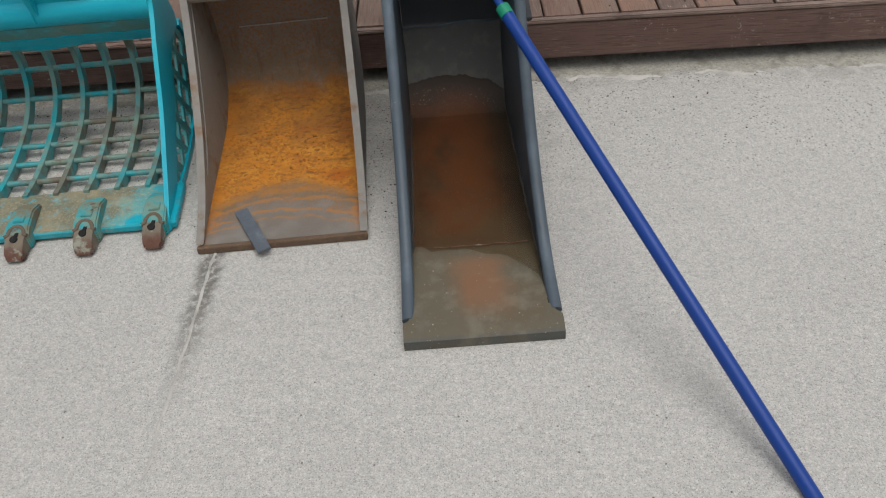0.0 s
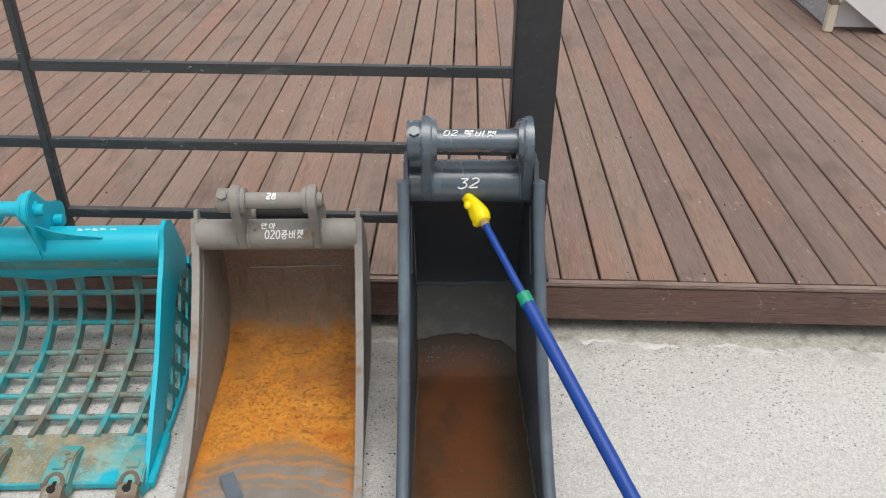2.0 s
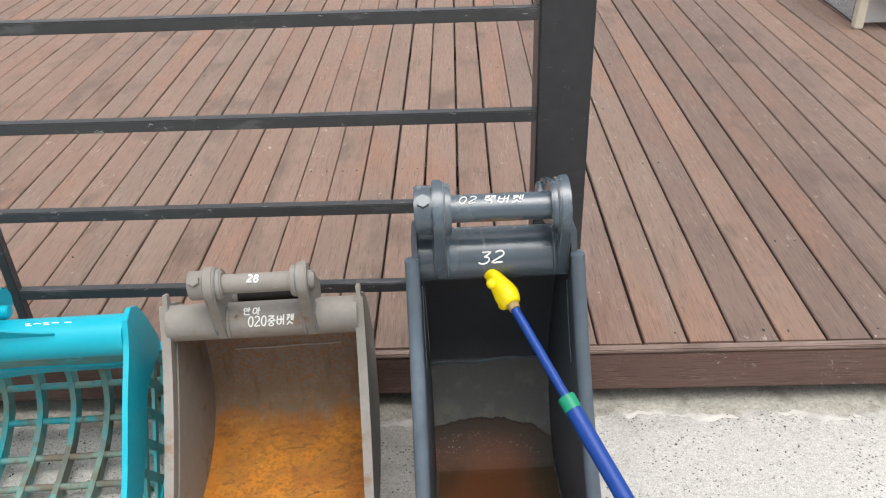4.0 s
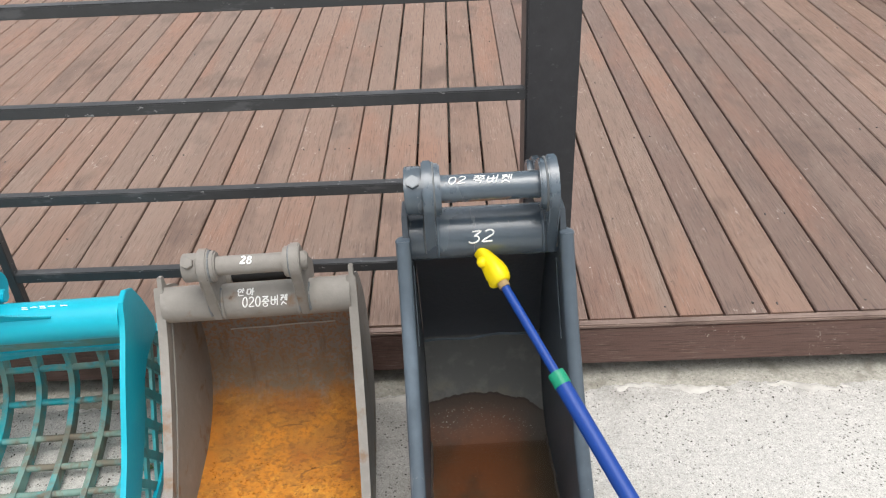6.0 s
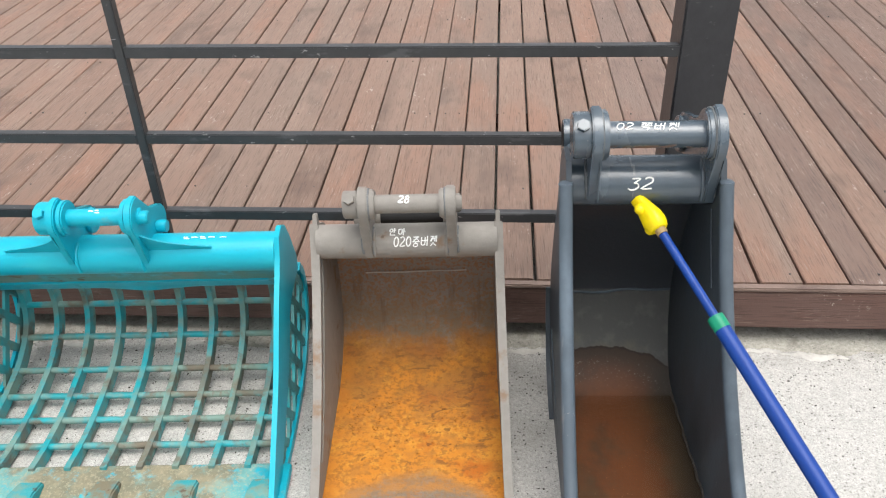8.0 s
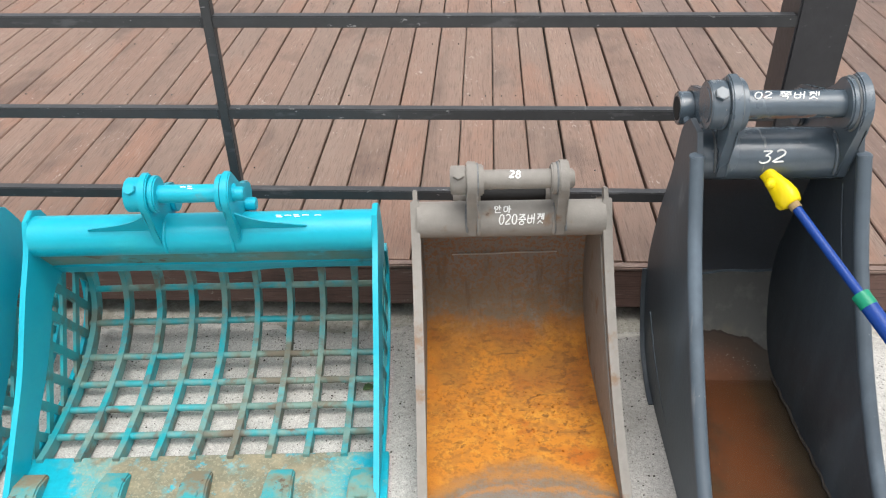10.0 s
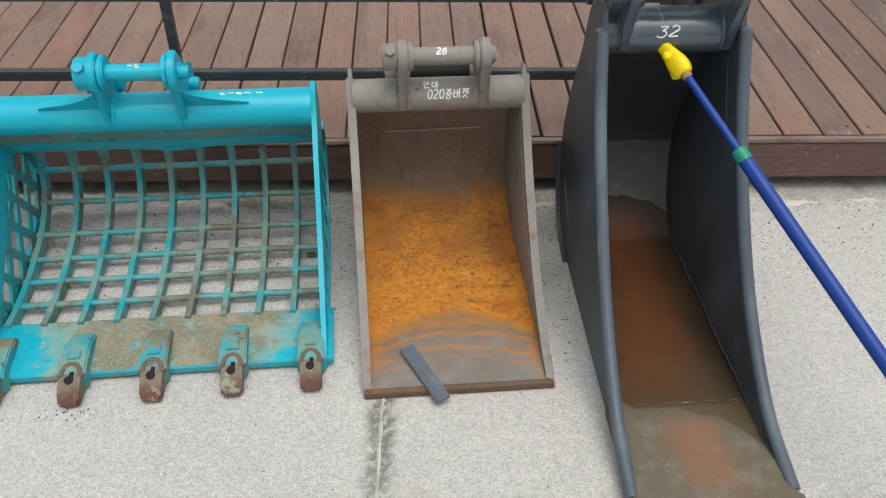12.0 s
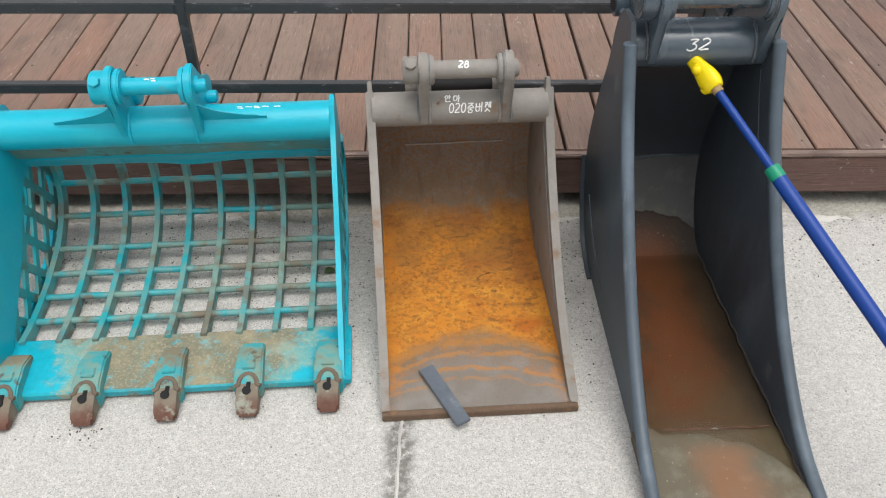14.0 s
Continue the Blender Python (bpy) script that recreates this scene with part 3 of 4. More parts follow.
def strip_mesh(name, material, lines, label, category):
    """A low strip along the deck from a list of rows of (x, y, z) points."""
    b = bmesh.new()
    grid = [[b.verts.new(p) for p in line] for line in lines]
    for one, two in zip(grid, grid[1:]):
        for j in range(len(one) - 1):
            b.faces.new((one[j], two[j], two[j + 1], one[j + 1]))
    ob = soften(part(name, b, material), 60)
    ob.matrix_world = DECK_POSE
    return tagged(ob, label, category, kind="structure")


band, skim = [], []
for i in range(741):
    x = -3.2 + 0.01 * i
    e = band_edge(x)
    band.append([(x, e + (0.14 - e) * t, -0.004 if t == 0 else 0.0015 + 0.0025 * noise.noise((x * 60, t * 9, 5)) + 0.003 * t) for t in (0, 0.06, 0.15, 0.28, 0.42, 0.58, 0.75, 1.0)])
    wide = 0.010 + 0.050 * max(0.0, noise.noise((x * 9, 8.2, 0))) + 0.018 * max(0.0, noise.noise((x * 38, 6.2, 0)))
    high = 0.0045 * (0.25 + 1.8 * noise.noise((x * 11, 4.4, 0)))
    skim.append([(x, e - wide * 0.8 + wide * t, -0.003 + max(0.0, high + 0.003) * (1 if 0 < t < 1 else 0) * (1 + 0.5 * noise.noise((x * 90, t * 4, 2)))) for t in (0, 0.25, 0.6, 0.85, 1.0)])
strip_mesh("mortar_strip", DAMP, band, "damp olive-grey rough mortar at the foot of the deck", "mortar")
strip_mesh("cement_skim", MORTAR, skim, "broken pale skim of cement on the concrete", "cement")

# the filled joint in the concrete
bm = bmesh.new()
left, right = [], []
for i in range(41):
    y = 1.40 - 0.62 * i / 40
    x = -0.552 + 0.006 * noise.noise((0, y * 14, 2)) + 0.003 * noise.noise((5, y * 60, 2))
    w = 0.0032 + 0.0022 * noise.noise((9, y * 40, 1))
    left.append(bm.verts.new((x - w, y, 0.001)))
    right.append(bm.verts.new((x + w, y, 0.001)))
mid = [bm.verts.new(((a.co.x + b.co.x) / 2, a.co.y, 0.004)) for a, b in zip(left, right)]
for i in range(40):
    bm.faces.new((left[i], mid[i], mid[i + 1], left[i + 1]))
    bm.faces.new((mid[i], right[i], right[i + 1], mid[i + 1]))
tagged(part("crack_filler", bm, MORTAR), "thin filled crack in the concrete", "crack", kind="structure")


def board_mesh(name, wide, long, thick, material):
    """One deck board along +y from the origin, its top edges eased."""
    b = bmesh.new()
    e = 0.003
    outline = ((-wide / 2, -thick), (wide / 2, -thick), (wide / 2, -e), (wide / 2 - e, 0), (-wide / 2 + e, 0), (-wide / 2, -e))
    a = [b.verts.new((x, 0, z)) for x, z in outline]
    c = [b.verts.new((x, long, z)) for x, z in outline]
    b.faces.new(a[::-1])
    b.faces.new(c)
    for i in range(6):
        b.faces.new((a[i], a[(i + 1) % 6], c[(i + 1) % 6], c[i]))
    bmesh.ops.recalc_face_normals(b, faces=b.faces)
    data = bpy.data.meshes.new(name)
    b.to_mesh(data)
    b.free()
    data.materials.append(material)
    return data


# the boards are a little narrower on one side of the deck than on the other
NARROW, WIDE_ONE = 0.1017, 0.1068


def gap_at(k):
    """Where the joint number k between two boards meets the deck's front edge."""
    return -0.174 + (NARROW if k < 0 else WIDE_ONE) * k


board_kinds = {}
for pitch in (NARROW, WIDE_ONE):
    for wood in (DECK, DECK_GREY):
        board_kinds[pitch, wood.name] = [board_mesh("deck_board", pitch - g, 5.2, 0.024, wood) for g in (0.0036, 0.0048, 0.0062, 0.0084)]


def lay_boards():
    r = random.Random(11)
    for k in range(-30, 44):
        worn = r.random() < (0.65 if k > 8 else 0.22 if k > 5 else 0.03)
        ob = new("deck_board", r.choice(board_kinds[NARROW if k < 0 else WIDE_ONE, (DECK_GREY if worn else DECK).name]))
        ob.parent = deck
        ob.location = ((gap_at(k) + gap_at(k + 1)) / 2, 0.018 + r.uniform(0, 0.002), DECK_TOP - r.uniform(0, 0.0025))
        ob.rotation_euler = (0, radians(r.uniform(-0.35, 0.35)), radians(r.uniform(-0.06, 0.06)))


bm = bmesh.new()
r = random.Random(3)
for k in range(-30, 44):
    for y in (0.055, 0.46, 0.97, 1.45, 1.95):
        for off in (-0.026, 0.026):
            if r.random() < 0.75:
                continue
            x = (gap_at(k) + gap_at(k + 1)) / 2 + off + r.uniform(-0.004, 0.004)
            rod(bm, (x, y + r.uniform(-0.01, 0.01), DECK_TOP - 0.003), (x, y, DECK_TOP + 0.0003), 0.0026, 6)
tagged(part("screw", bm, SCREW, deck), kind="stuff")

bm = box(bmesh.new(), -3.3, 4.6, -0.006, 0.0165, DECK_TOP - 0.013, DECK_TOP - 0.002, 0.003)
part("edge_trim", bm, TRIM, deck, "narrow brown nosing strip with worn pale edge")
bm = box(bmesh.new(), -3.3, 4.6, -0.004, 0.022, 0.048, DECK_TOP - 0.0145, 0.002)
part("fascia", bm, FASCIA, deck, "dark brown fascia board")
for x in range(-3, 5):
    bm = box(bmesh.new(), x - 0.03, x + 0.03, 0.05, 5.2, 0.045, DECK_TOP - 0.028)
    part("joist", bm, FASCIA, deck)
for y in (1.2, 2.6, 4.0, 5.1):
    bm = box(bmesh.new(), -3.3, 4.6, y - 0.04, y + 0.04, 0.0, 0.044)
    part("bearer", bm, FASCIA, deck)

# ---------------------------------------------------------------- railing
railing = thing("railing", "black-painted square steel railing with four thin bars", "railing", DECK_POSE)
POST_X = 0.144
bm = box(bmesh.new(), POST_X - 0.052, POST_X + 0.052, 0.004, 0.108, DECK_TOP, 1.55, 0.004)
part("post", bm, BLACK, railing, "thick black steel post")
bm = box(bmesh.new(), POST_X - 0.075, POST_X + 0.075, -0.003, 0.13, DECK_TOP, DECK_TOP + 0.008, 0.002)
part("base_plate", bm, BLACK, railing)
for z in (0.350, 0.549, 0.749, 0.949):
    bm = box(bmesh.new(), -3.2, POST_X - 0.052, 0.006, 0.029, z - 0.012, z + 0.012, 0.002)
    part("bar", bm, BLACK_WORN, railing)
for x in (-1.065, -2.36):
    bm = box(bmesh.new(), x - 0.0105, x + 0.0105, 0.004, 0.027, DECK_TOP, 1.30, 0.002)
    part("upright", bm, BLACK_WORN, railing)
    for z in (0.350, 0.549, 0.749, 0.949):
        bm = bmesh.new()
        rod(bm, (x - 0.012, 0.006, z + 0.011), (x - 0.012, 0.006, z - 0.011), 0.004, 8)
        part("weld", bm, BLACK, railing)


# ---------------------------------------------------------------- what the buckets share
def rake(root, back, tall, side=0.0):
    """Leans a finished bucket: its head goes back (and aside) in step with the height, and the height is scaled."""
    for ob in root.children_recursive:
        for v in ob.data.vertices:
            v.co.x += side * v.co.z
            v.co.y += back * v.co.z
            v.co.z *= tall
    return root


def head(root, material, pipe, front, rear, pin_r, ears, thick, big, small, foot, span, rear_pin=None, stub=False, pin_material=None):
    """The quick-hitch end: a cross pipe, two ears with bosses, a pin, and collars with their bolts."""
    (pv, pw, pr, u0, u1), (fv, fw), (rv, rw) = pipe, front, rear
    b = rod(bmesh.new(), (u0, -pv, pw), (u1, -pv, pw), pr, 40)
    soften(part("cross_pipe", b, material, root))
    b = rod(bmesh.new(), (span[0], -fv, fw), (span[1], -fv, fw), pin_r, 28, bevel=0.002)
    soften(part("pin", b, pin_material or material, root))
    if rear_pin:
        b = rod(bmesh.new(), (ears[0], -rv, rw), (ears[1], -rv, rw), rear_pin, 24)
        soften(part("rear_pin", b, DARK, root, "dark rear pin"))
    tilt = math.degrees(math.atan2(fw - rw, fv - rv))
    dip = ((fv + rv) / 2 - 0.1 * (fw - rw), (fw + rw) / 2 + 0.55 * small)
    outline = [(pv + foot[0], pw + foot[1])] + arc(fv, fw, big, -35, tilt + 70, 10) + [dip] + arc(rv, rw, small, tilt + 95, tilt + 235, 8) + [(pv + foot[2], pw + foot[3])]
    for i, u in enumerate(ears):
        out = -1 if i == 0 else 1
        b = plate(bmesh.new(), outline, u - thick / 2, u + thick / 2, 0.0025)
        ear = soften(part("ear", b, material, root))
        b = rod(bmesh.new(), (u - out * thick * 0.5, -fv, fw), (u - out * (thick * 0.5 + 0.013), -fv, fw), big * 0.84, 32, bevel=0.003)
        soften(part("boss", b, material, ear))
        b = rod(bmesh.new(), (u - out * thick * 0.5, -rv, rw), (u - out * (thick * 0.5 + 0.010), -rv, rw), small * 0.84, 28, bevel=0.002)
        soften(part("boss", b, material, ear))
        # weld along the foot
        b = tube(bmesh.new(), [(u + s, -(pv + pr * math.cos(a)) - 0.001, pw + pr * math.sin(a)) for s in (-out * thick * 0.62,) for a in (radians(d) for d in range(-25, 75, 8))], 0.004, 8)
        soften(part("weld", b, material, ear))
        if material != TEAL:
            b = tube(bmesh.new(), [(u - out * (thick * 0.5 + 0.001), -(fv + big * 0.85 * math.cos(a)), fw + big * 0.85 * math.sin(a)) for a in (radians(d) for d in range(-60, 150, 10))], 0.0022, 6)
            soften(part("weld", b, WELD_PAINT, ear))
            for side_out in (-1, 1):
                b = tube(bmesh.new(), [(u + side_out * thick * 0.54 + 0.001 * math.sin(d), -(pv + (pr + 0.002) * math.cos(radians(d))), pw + (pr + 0.002) * math.sin(radians(d))) for d in range(-12, 80, 6)], 0.0026, 6)
                soften(part("weld", b, WELD_PAINT, ear))
        if i == 0 or not stub:
            if i == 0:
                length, r = 0.030, big * 0.78
                b = rod(bmesh.new(), (u + out * thick * 0.5, -fv, fw), (u + out * (thick * 0.5 + length), -fv, fw), r, 32, bevel=0.002)
                collar = soften(part("collar", b, material, root))
                b = rod(bmesh.new(), (u + out * (thick * 0.5 + length - 0.004), -fv, fw), (u + out * (thick * 0.5 + length + 0.001), -fv, fw), r * 0.72, 28)
                soften(part("pin_end", b, material, collar))
                m = u + out * (thick * 0.5 + length * 0.5)
                top = Vector((m, -fv - r * 0.66, fw + r * 0.72))
                way = Vector((0, -0.68, 0.73))
                b = rod(bmesh.new(), top - way * 0.004, top + way * 0.010, 0.0115, 6, bevel=0.001)
                part("bolt", b, material, collar)
            else:
                b = rod(bmesh.new(), (u + thick * 0.5, -fv, fw), (u + thick * 0.5 + (0.012 if rear_pin else 0.003), -fv, fw), pin_r * 0.8, 28, bevel=0.001)
                soften(part("pin_end", b, material, root))
            if i == 0:
                b = rod(bmesh.new(), (u + out * thick * 0.5, -rv, rw), (u + out * (thick * 0.5 + 0.026), -rv, rw), small * 0.74, 28, bevel=0.002)
                rc = soften(part("rear_collar", b, material, root))
                # solid near-black disc, painted in place of the shade inside a bore
                b = rod(bmesh.new(), (u + out * (thick * 0.5 + 0.022), -rv, rw), (u + out * (thick * 0.5 + 0.0268), -rv, rw), small * 0.52, 24)
                soften(part("bore", b, DARK, rc))
                b = rod(bmesh.new(), (u + out * (thick * 0.5 + 0.013), -rv - small * 0.66, rw - small * 0.2), (u + out * (thick * 0.5 + 0.013), -rv - small * 0.92, rw - small * 0.3), 0.008, 6)
                part("bolt", b, material, rc)
        else:
            for v, w in ((fv + 0.004, fw), (rv + 0.03, rw)):
                b = rod(bmesh.new(), (u + thick * 0.5, -v, w), (u + thick * 0.5 + 0.022, -v, w), 0.0145, 20, bevel=0.002)
                soften(part("pin_end", b, material, root))


def curl(cx, cy, rx, ry, a0, a1, steps=9):
    return [(cx + rx * math.cos(radians(a0 + (a1 - a0) * i / steps)), cy + ry * math.sin(radians(a0 + (a1 - a0) * i / steps))) for i in range(steps + 1)]


# strokes of the handwriting, each glyph in a box one unit high
GLYPHS = {
    "0": [curl(0.3, 0.5, 0.28, 0.48, 90, 450, 16)],
    "2": [curl(0.3, 0.72, 0.28, 0.26, 150, -40, 8) + [(0.02, 0.04), (0.66, 0.06)]],
    "3": [[(0.02, 0.95), (0.55, 0.97), (0.24, 0.60)] + curl(0.26, 0.30, 0.32, 0.30, 80, -150, 8)],
    "8": [curl(0.3, 0.74, 0.20, 0.24, 60, 270, 8) + curl(0.3, 0.25, 0.26, 0.25, 90, -270, 12) + curl(0.3, 0.74, 0.20, 0.24, -90, 60, 6)],
    "쪽": [[(0.02, 0.95), (0.42, 0.95), (0.05, 0.62)], [(0.24, 0.84), (0.42, 0.62)], [(0.5, 0.95), (0.92, 0.95), (0.52, 0.62)], [(0.72, 0.84), (0.92, 0.62)], [(0.46, 0.62), (0.46, 0.45)], [(0.0, 0.44), (0.98, 0.46)], [(0.2, 0.26), (0.74, 0.26), (0.66, -0.08)]],
    "중": [[(0.10, 0.95), (0.80, 0.96), (0.14, 0.58)], [(0.46, 0.82), (0.86, 0.58)], [(0.0, 0.47), (0.98, 0.49)], [(0.48, 0.47), (0.48, 0.32)], curl(0.46, 0.14, 0.28, 0.17, 90, 450, 12)],
    "버": [[(0.06, 0.88), (0.06, 0.14), (0.50, 0.14), (0.50, 0.88)], [(0.06, 0.52), (0.50, 0.52)], [(0.52, 0.52), (0.78, 0.54)], [(0.82, 1.0), (0.82, -0.02)]],
    "켓": [[(0.04, 0.90), (0.44, 0.92), (0.10, 0.42)], [(0.10, 0.68), (0.40, 0.70)], [(0.44, 0.66), (0.62, 0.68)], [(0.64, 0.98), (0.64, 0.40)], [(0.84, 1.0), (0.84, 0.36)], [(0.46, 0.32), (0.14, -0.04)], [(0.44, 0.22), (0.84, -0.02)]],
    "안": [curl(0.22, 0.68, 0.20, 0.22, 90, 450, 12), [(0.62, 1.0), (0.62, 0.36)], [(0.62, 0.70), (0.84, 0.70)], [(0.12, 0.34), (0.14, 0.02), (0.80, 0.04)]],
    "마": [[(0.06, 0.84), (0.06, 0.24), (0.46, 0.24), (0.46, 0.84), (0.06, 0.84)], [(0.72, 1.0), (0.72, 0.0)], [(0.72, 0.52), (0.96, 0.52)]],
    "-": [[(0.0, 0.52), (0.40, 0.60), (0.84, 0.50)]],
    "=": [[(0.0, 0.74), (0.66, 0.66)], [(0.12, 0.30), (0.86, 0.24)]],
    " ": [],
}
WIDE = {"0": 0.72, "2": 0.78, "3": 0.74, "8": 0.72, " ": 0.4, "-": 1.0, "=": 1.0}


def writing(root, text, u, high, pipe, angle, parent=None, pen=0.0022, slope=0.0, lean=0.0, wide=1.0):
    """Paint-marker writing laid round a pipe (v, w, r): starts at u, its foot at the given angle above the front."""
    pv, pw, pr = pipe
    b = bmesh.new()
    r = random.Random(len(text) * 7 + int(u * 1000))
    for ch in text:
        lift = r.uniform(-0.06, 0.06) * high
        for line in GLYPHS[ch]:
            pts = []
            for x, y in curve(line, 3) if len(line) > 3 else [Vector(a).lerp(Vector(c), k / 6) for a, c in zip(line, line[1:]) for k in range(7)]:
                a = radians(angle) + (y * high + lift + slope * (u + x * high)) / pr
                pts.append((u + x * high * 0.92 * wide + lean * y * high, -(pv + (pr + 0.0006) * math.cos(a)), pw + (pr + 0.0006) * math.sin(a)))
            tube(b, pts, pen * r.uniform(0.85, 1.15), 6)
        u += high * wide * WIDE.get(ch, 1.08)
    ob = part("lettering", b, CHALK, parent or root, "white paint-marker writing")
    return ob


# ---------------------------------------------------------------- narrow bucket
def narrow_bucket():
    root = thing("narrow_bucket", "narrow dark slate-grey excavator bucket holding rusty rainwater", "excavator bucket", pose(0.0095, 1.8873, 0, 0, 0, 4.2), "row of excavator buckets")
    front = curve([(0.150, 0.645), (0.205, 0.515), (0.262, 0.415), (0.335, 0.310), (0.425, 0.205), (0.525, 0.118), (0.63, 0.055), (0.755, 0.024)], 5)
    back = curve([(0.08, 0.685), (0.035, 0.64), (0.0, 0.53), (-0.050, 0.42), (-0.090, 0.30), (-0.096, 0.22), (-0.080, 0.14), (-0.036, 0.055), (0.040, 0.012), (0.12, 0.005), (0.30, 0.004), (0.55, 0.004)], 6)
    outline = [(p.x, p.y) for p in back] + [(0.78, 0.010)] + [(p.x, p.y) for p in reversed(front)] + [(0.135, 0.685)]
    top_u, low_u = 0.140, 0.152

    def splay(bm_):
        for v in bm_.verts:
            k = (top_u + (low_u - top_u) * min(1, max(0, -v.co.y) / 0.78)) / top_u
            v.co.x *= k
        return bm_

    for s in (-1, 1):
        b = splay(plate(bmesh.new(), outline, s * (top_u - 0.010), s * top_u, 0.0015))
        side = soften(part("side_plate", b, SLATE, root))
        line = [(s * top_u, -p.x, p.y) for p in front]
        b = splay(tube(bmesh.new(), line, 0.0125, 14))
        soften(part("edge_tube", b, SLATE_TUBE, root, "scuffed blue-grey round edge bar"), 50)
        end = Vector(line[0])
        cap = bmesh.new()
        bmesh.ops.create_uvsphere(cap, u_segments=16, v_segments=10, radius=0.0135, matrix=Matrix.Translation(end) @ Matrix.Diagonal((1, 1, 0.4, 1)))
        soften(part("end_cap", splay(cap), SLATE_TUBE, root, "rounded bar end"), 80)
        # scraped stiffener low on the outside, and the weld inside
        b = tube(bmesh.new(), [(s * (top_u + 0.001), -v, w) for v, w in ((-0.025, 0.17), (0.05, 0.11), (0.14, 0.07), (0.25, 0.05))], 0.0022, 8)
        soften(part("weld", b, SLATE_TUBE, side))
        b = tube(bmesh.new(), [(s * (top_u - 0.0115), -p.x + 0.055, p.y + 0.012) for p in front[3:10]], 0.0012, 6)
        soften(part("weld", b, SLATE, side))
    shell = curve([(0.06, 0.655), (0.02, 0.60), (-0.012, 0.50), (-0.050, 0.40), (-0.083, 0.30), (-0.089, 0.22), (-0.074, 0.145), (-0.034, 0.066), (0.030, 0.022), (0.12, 0.011), (0.30, 0.010), (0.545, 0.010)], 6)
    b = splay(bent(bmesh.new(), shell, -top_u + 0.011, top_u - 0.011, 0.008, 12))
    soften(part("shell", b, SILT, root, "silt and rust over black paint"), 50)
    b = tube(bmesh.new(), [(u, 0.0795 + 0.0015 * math.sin(u * 60), 0.236 + 0.04 * u + 0.002 * math.sin(u * 40)) for u in (-0.128 + 0.008 * i for i in range(33))], 0.003, 8)
    soften(part("weld", b, SLATE_TUBE, root))
    # the lower shell stands out past the side plates
    low_back = [p for p in back if p.y < 0.236 and p.x < 0.09]
    b = splay(bent(bmesh.new(), low_back, -top_u - 0.010, top_u + 0.010, -0.0035, 2))
    soften(part("wear_plate", b, SLATE, root, "slate-grey bottom plate"), 50)
    # silt dried along both foot seams
    for s in (-1, 1):
        b = tube(bmesh.new(), [(s * (top_u - 0.012), 0.02 - 0.0125 * i, 0.030 + 0.004 * noise.noise((i * 0.37, s, 3))) for i in range(62)], 0.0028, 8)
        for v in b.verts:
            v.co += Vector((1, 0, 1)) * 0.0035 * noise.noise(v.co * 60)
        soften(part("silt_bead", splay(b), MUD, root, "dried brown silt"))
    # the lip plate lies a little warped, so the water ends in an uneven line
    b = bmesh.new()
    nu, nv = 28, 26
    top, low = [], []
    for i in range(nu + 1):
        q = i / nu
        one, two = [], []
        for j in range(nv + 1):
            v = 0.545 + 0.268 * j / nv
            half = 0.1505 if v < 0.765 else 0.163
            u = half * (2 * q - 1)
            shore = 0.556 + 2.0 * (u + 0.06) ** 2 + 0.045 * max(0, u / 0.15) ** 4 + 0.010 * noise.noise((u * 22, 1, 4)) - 0.05 * math.exp(-(((u + 0.125) / 0.016) ** 2))
            h = 0.0275 + 0.0065 * math.tanh((v - shore) / 0.022)
            if v > 0.79:
                h -= 0.4 * (v - 0.79)
            one.append(b.verts.new((u, -v, h)))
            two.append(b.verts.new((u, -v, 0.001)))
        top.append(one)
        low.append(two)
    for g in (top, low):
        for i in range(nu):
            for j in range(nv):
                b.faces.new((g[i][j], g[i + 1][j], g[i + 1][j + 1], g[i][j + 1]))
    for i in range(nu):
        for j in (0, nv):
            b.faces.new((top[i][j], top[i + 1][j], low[i + 1][j], low[i][j]))
    for j in range(nv):
        for i in (0, nu):
            b.faces.new((top[i][j], top[i][j + 1], low[i][j + 1], low[i][j]))
    soften(part("lip_plate", b, SILT, root, "silty grey-green cutting lip"), 50)
    b = tube(bmesh.new(), [(u, -0.547 - 0.001 * math.sin(u * 90), 0.0268 + 0.001 * math.sin(u * 130)) for u in (-0.09 + 0.01 * i for i in range(22))], 0.0019, 6)
    soften(part("weld", b, RUST, root))
    b = bmesh.new()
    b.faces.new([b.verts.new((u, y, 0.0280)) for u, y in ((-top_u + 0.006, 0.085), (-top_u + 0.006, -0.76), (top_u - 0.006, -0.76), (top_u - 0.006, 0.085))])
    splay(b)
    pool = part("water", b, WATER, root, "shallow brown rainwater")
    pool.visible_shadow = False
    head(root, SLATE_HEAD, (0.085, 0.616, 0.047, -0.132, 0.132), (0.125, 0.730), (-0.062, 0.638), 0.0240, (-0.093, 0.118), 0.018, 0.054, 0.044, (0.050, -0.020, -0.02, 0.02), (-0.115, 0.125), pin_material=SLATE_PIN)
    writing(root, "02 쪽버켓", -0.059, 0.0145, (0.125, 0.730, 0.0240), 46, pen=0.0010, lean=0.35, wide=1.5)
    writing(root, "32", -0.028, 0.0215, (0.085, 0.616, 0.047), 8, pen=0.0014, lean=0.35, wide=1.45)
    return root


rake(narrow_bucket(), 0.056, 0.966, -0.015)


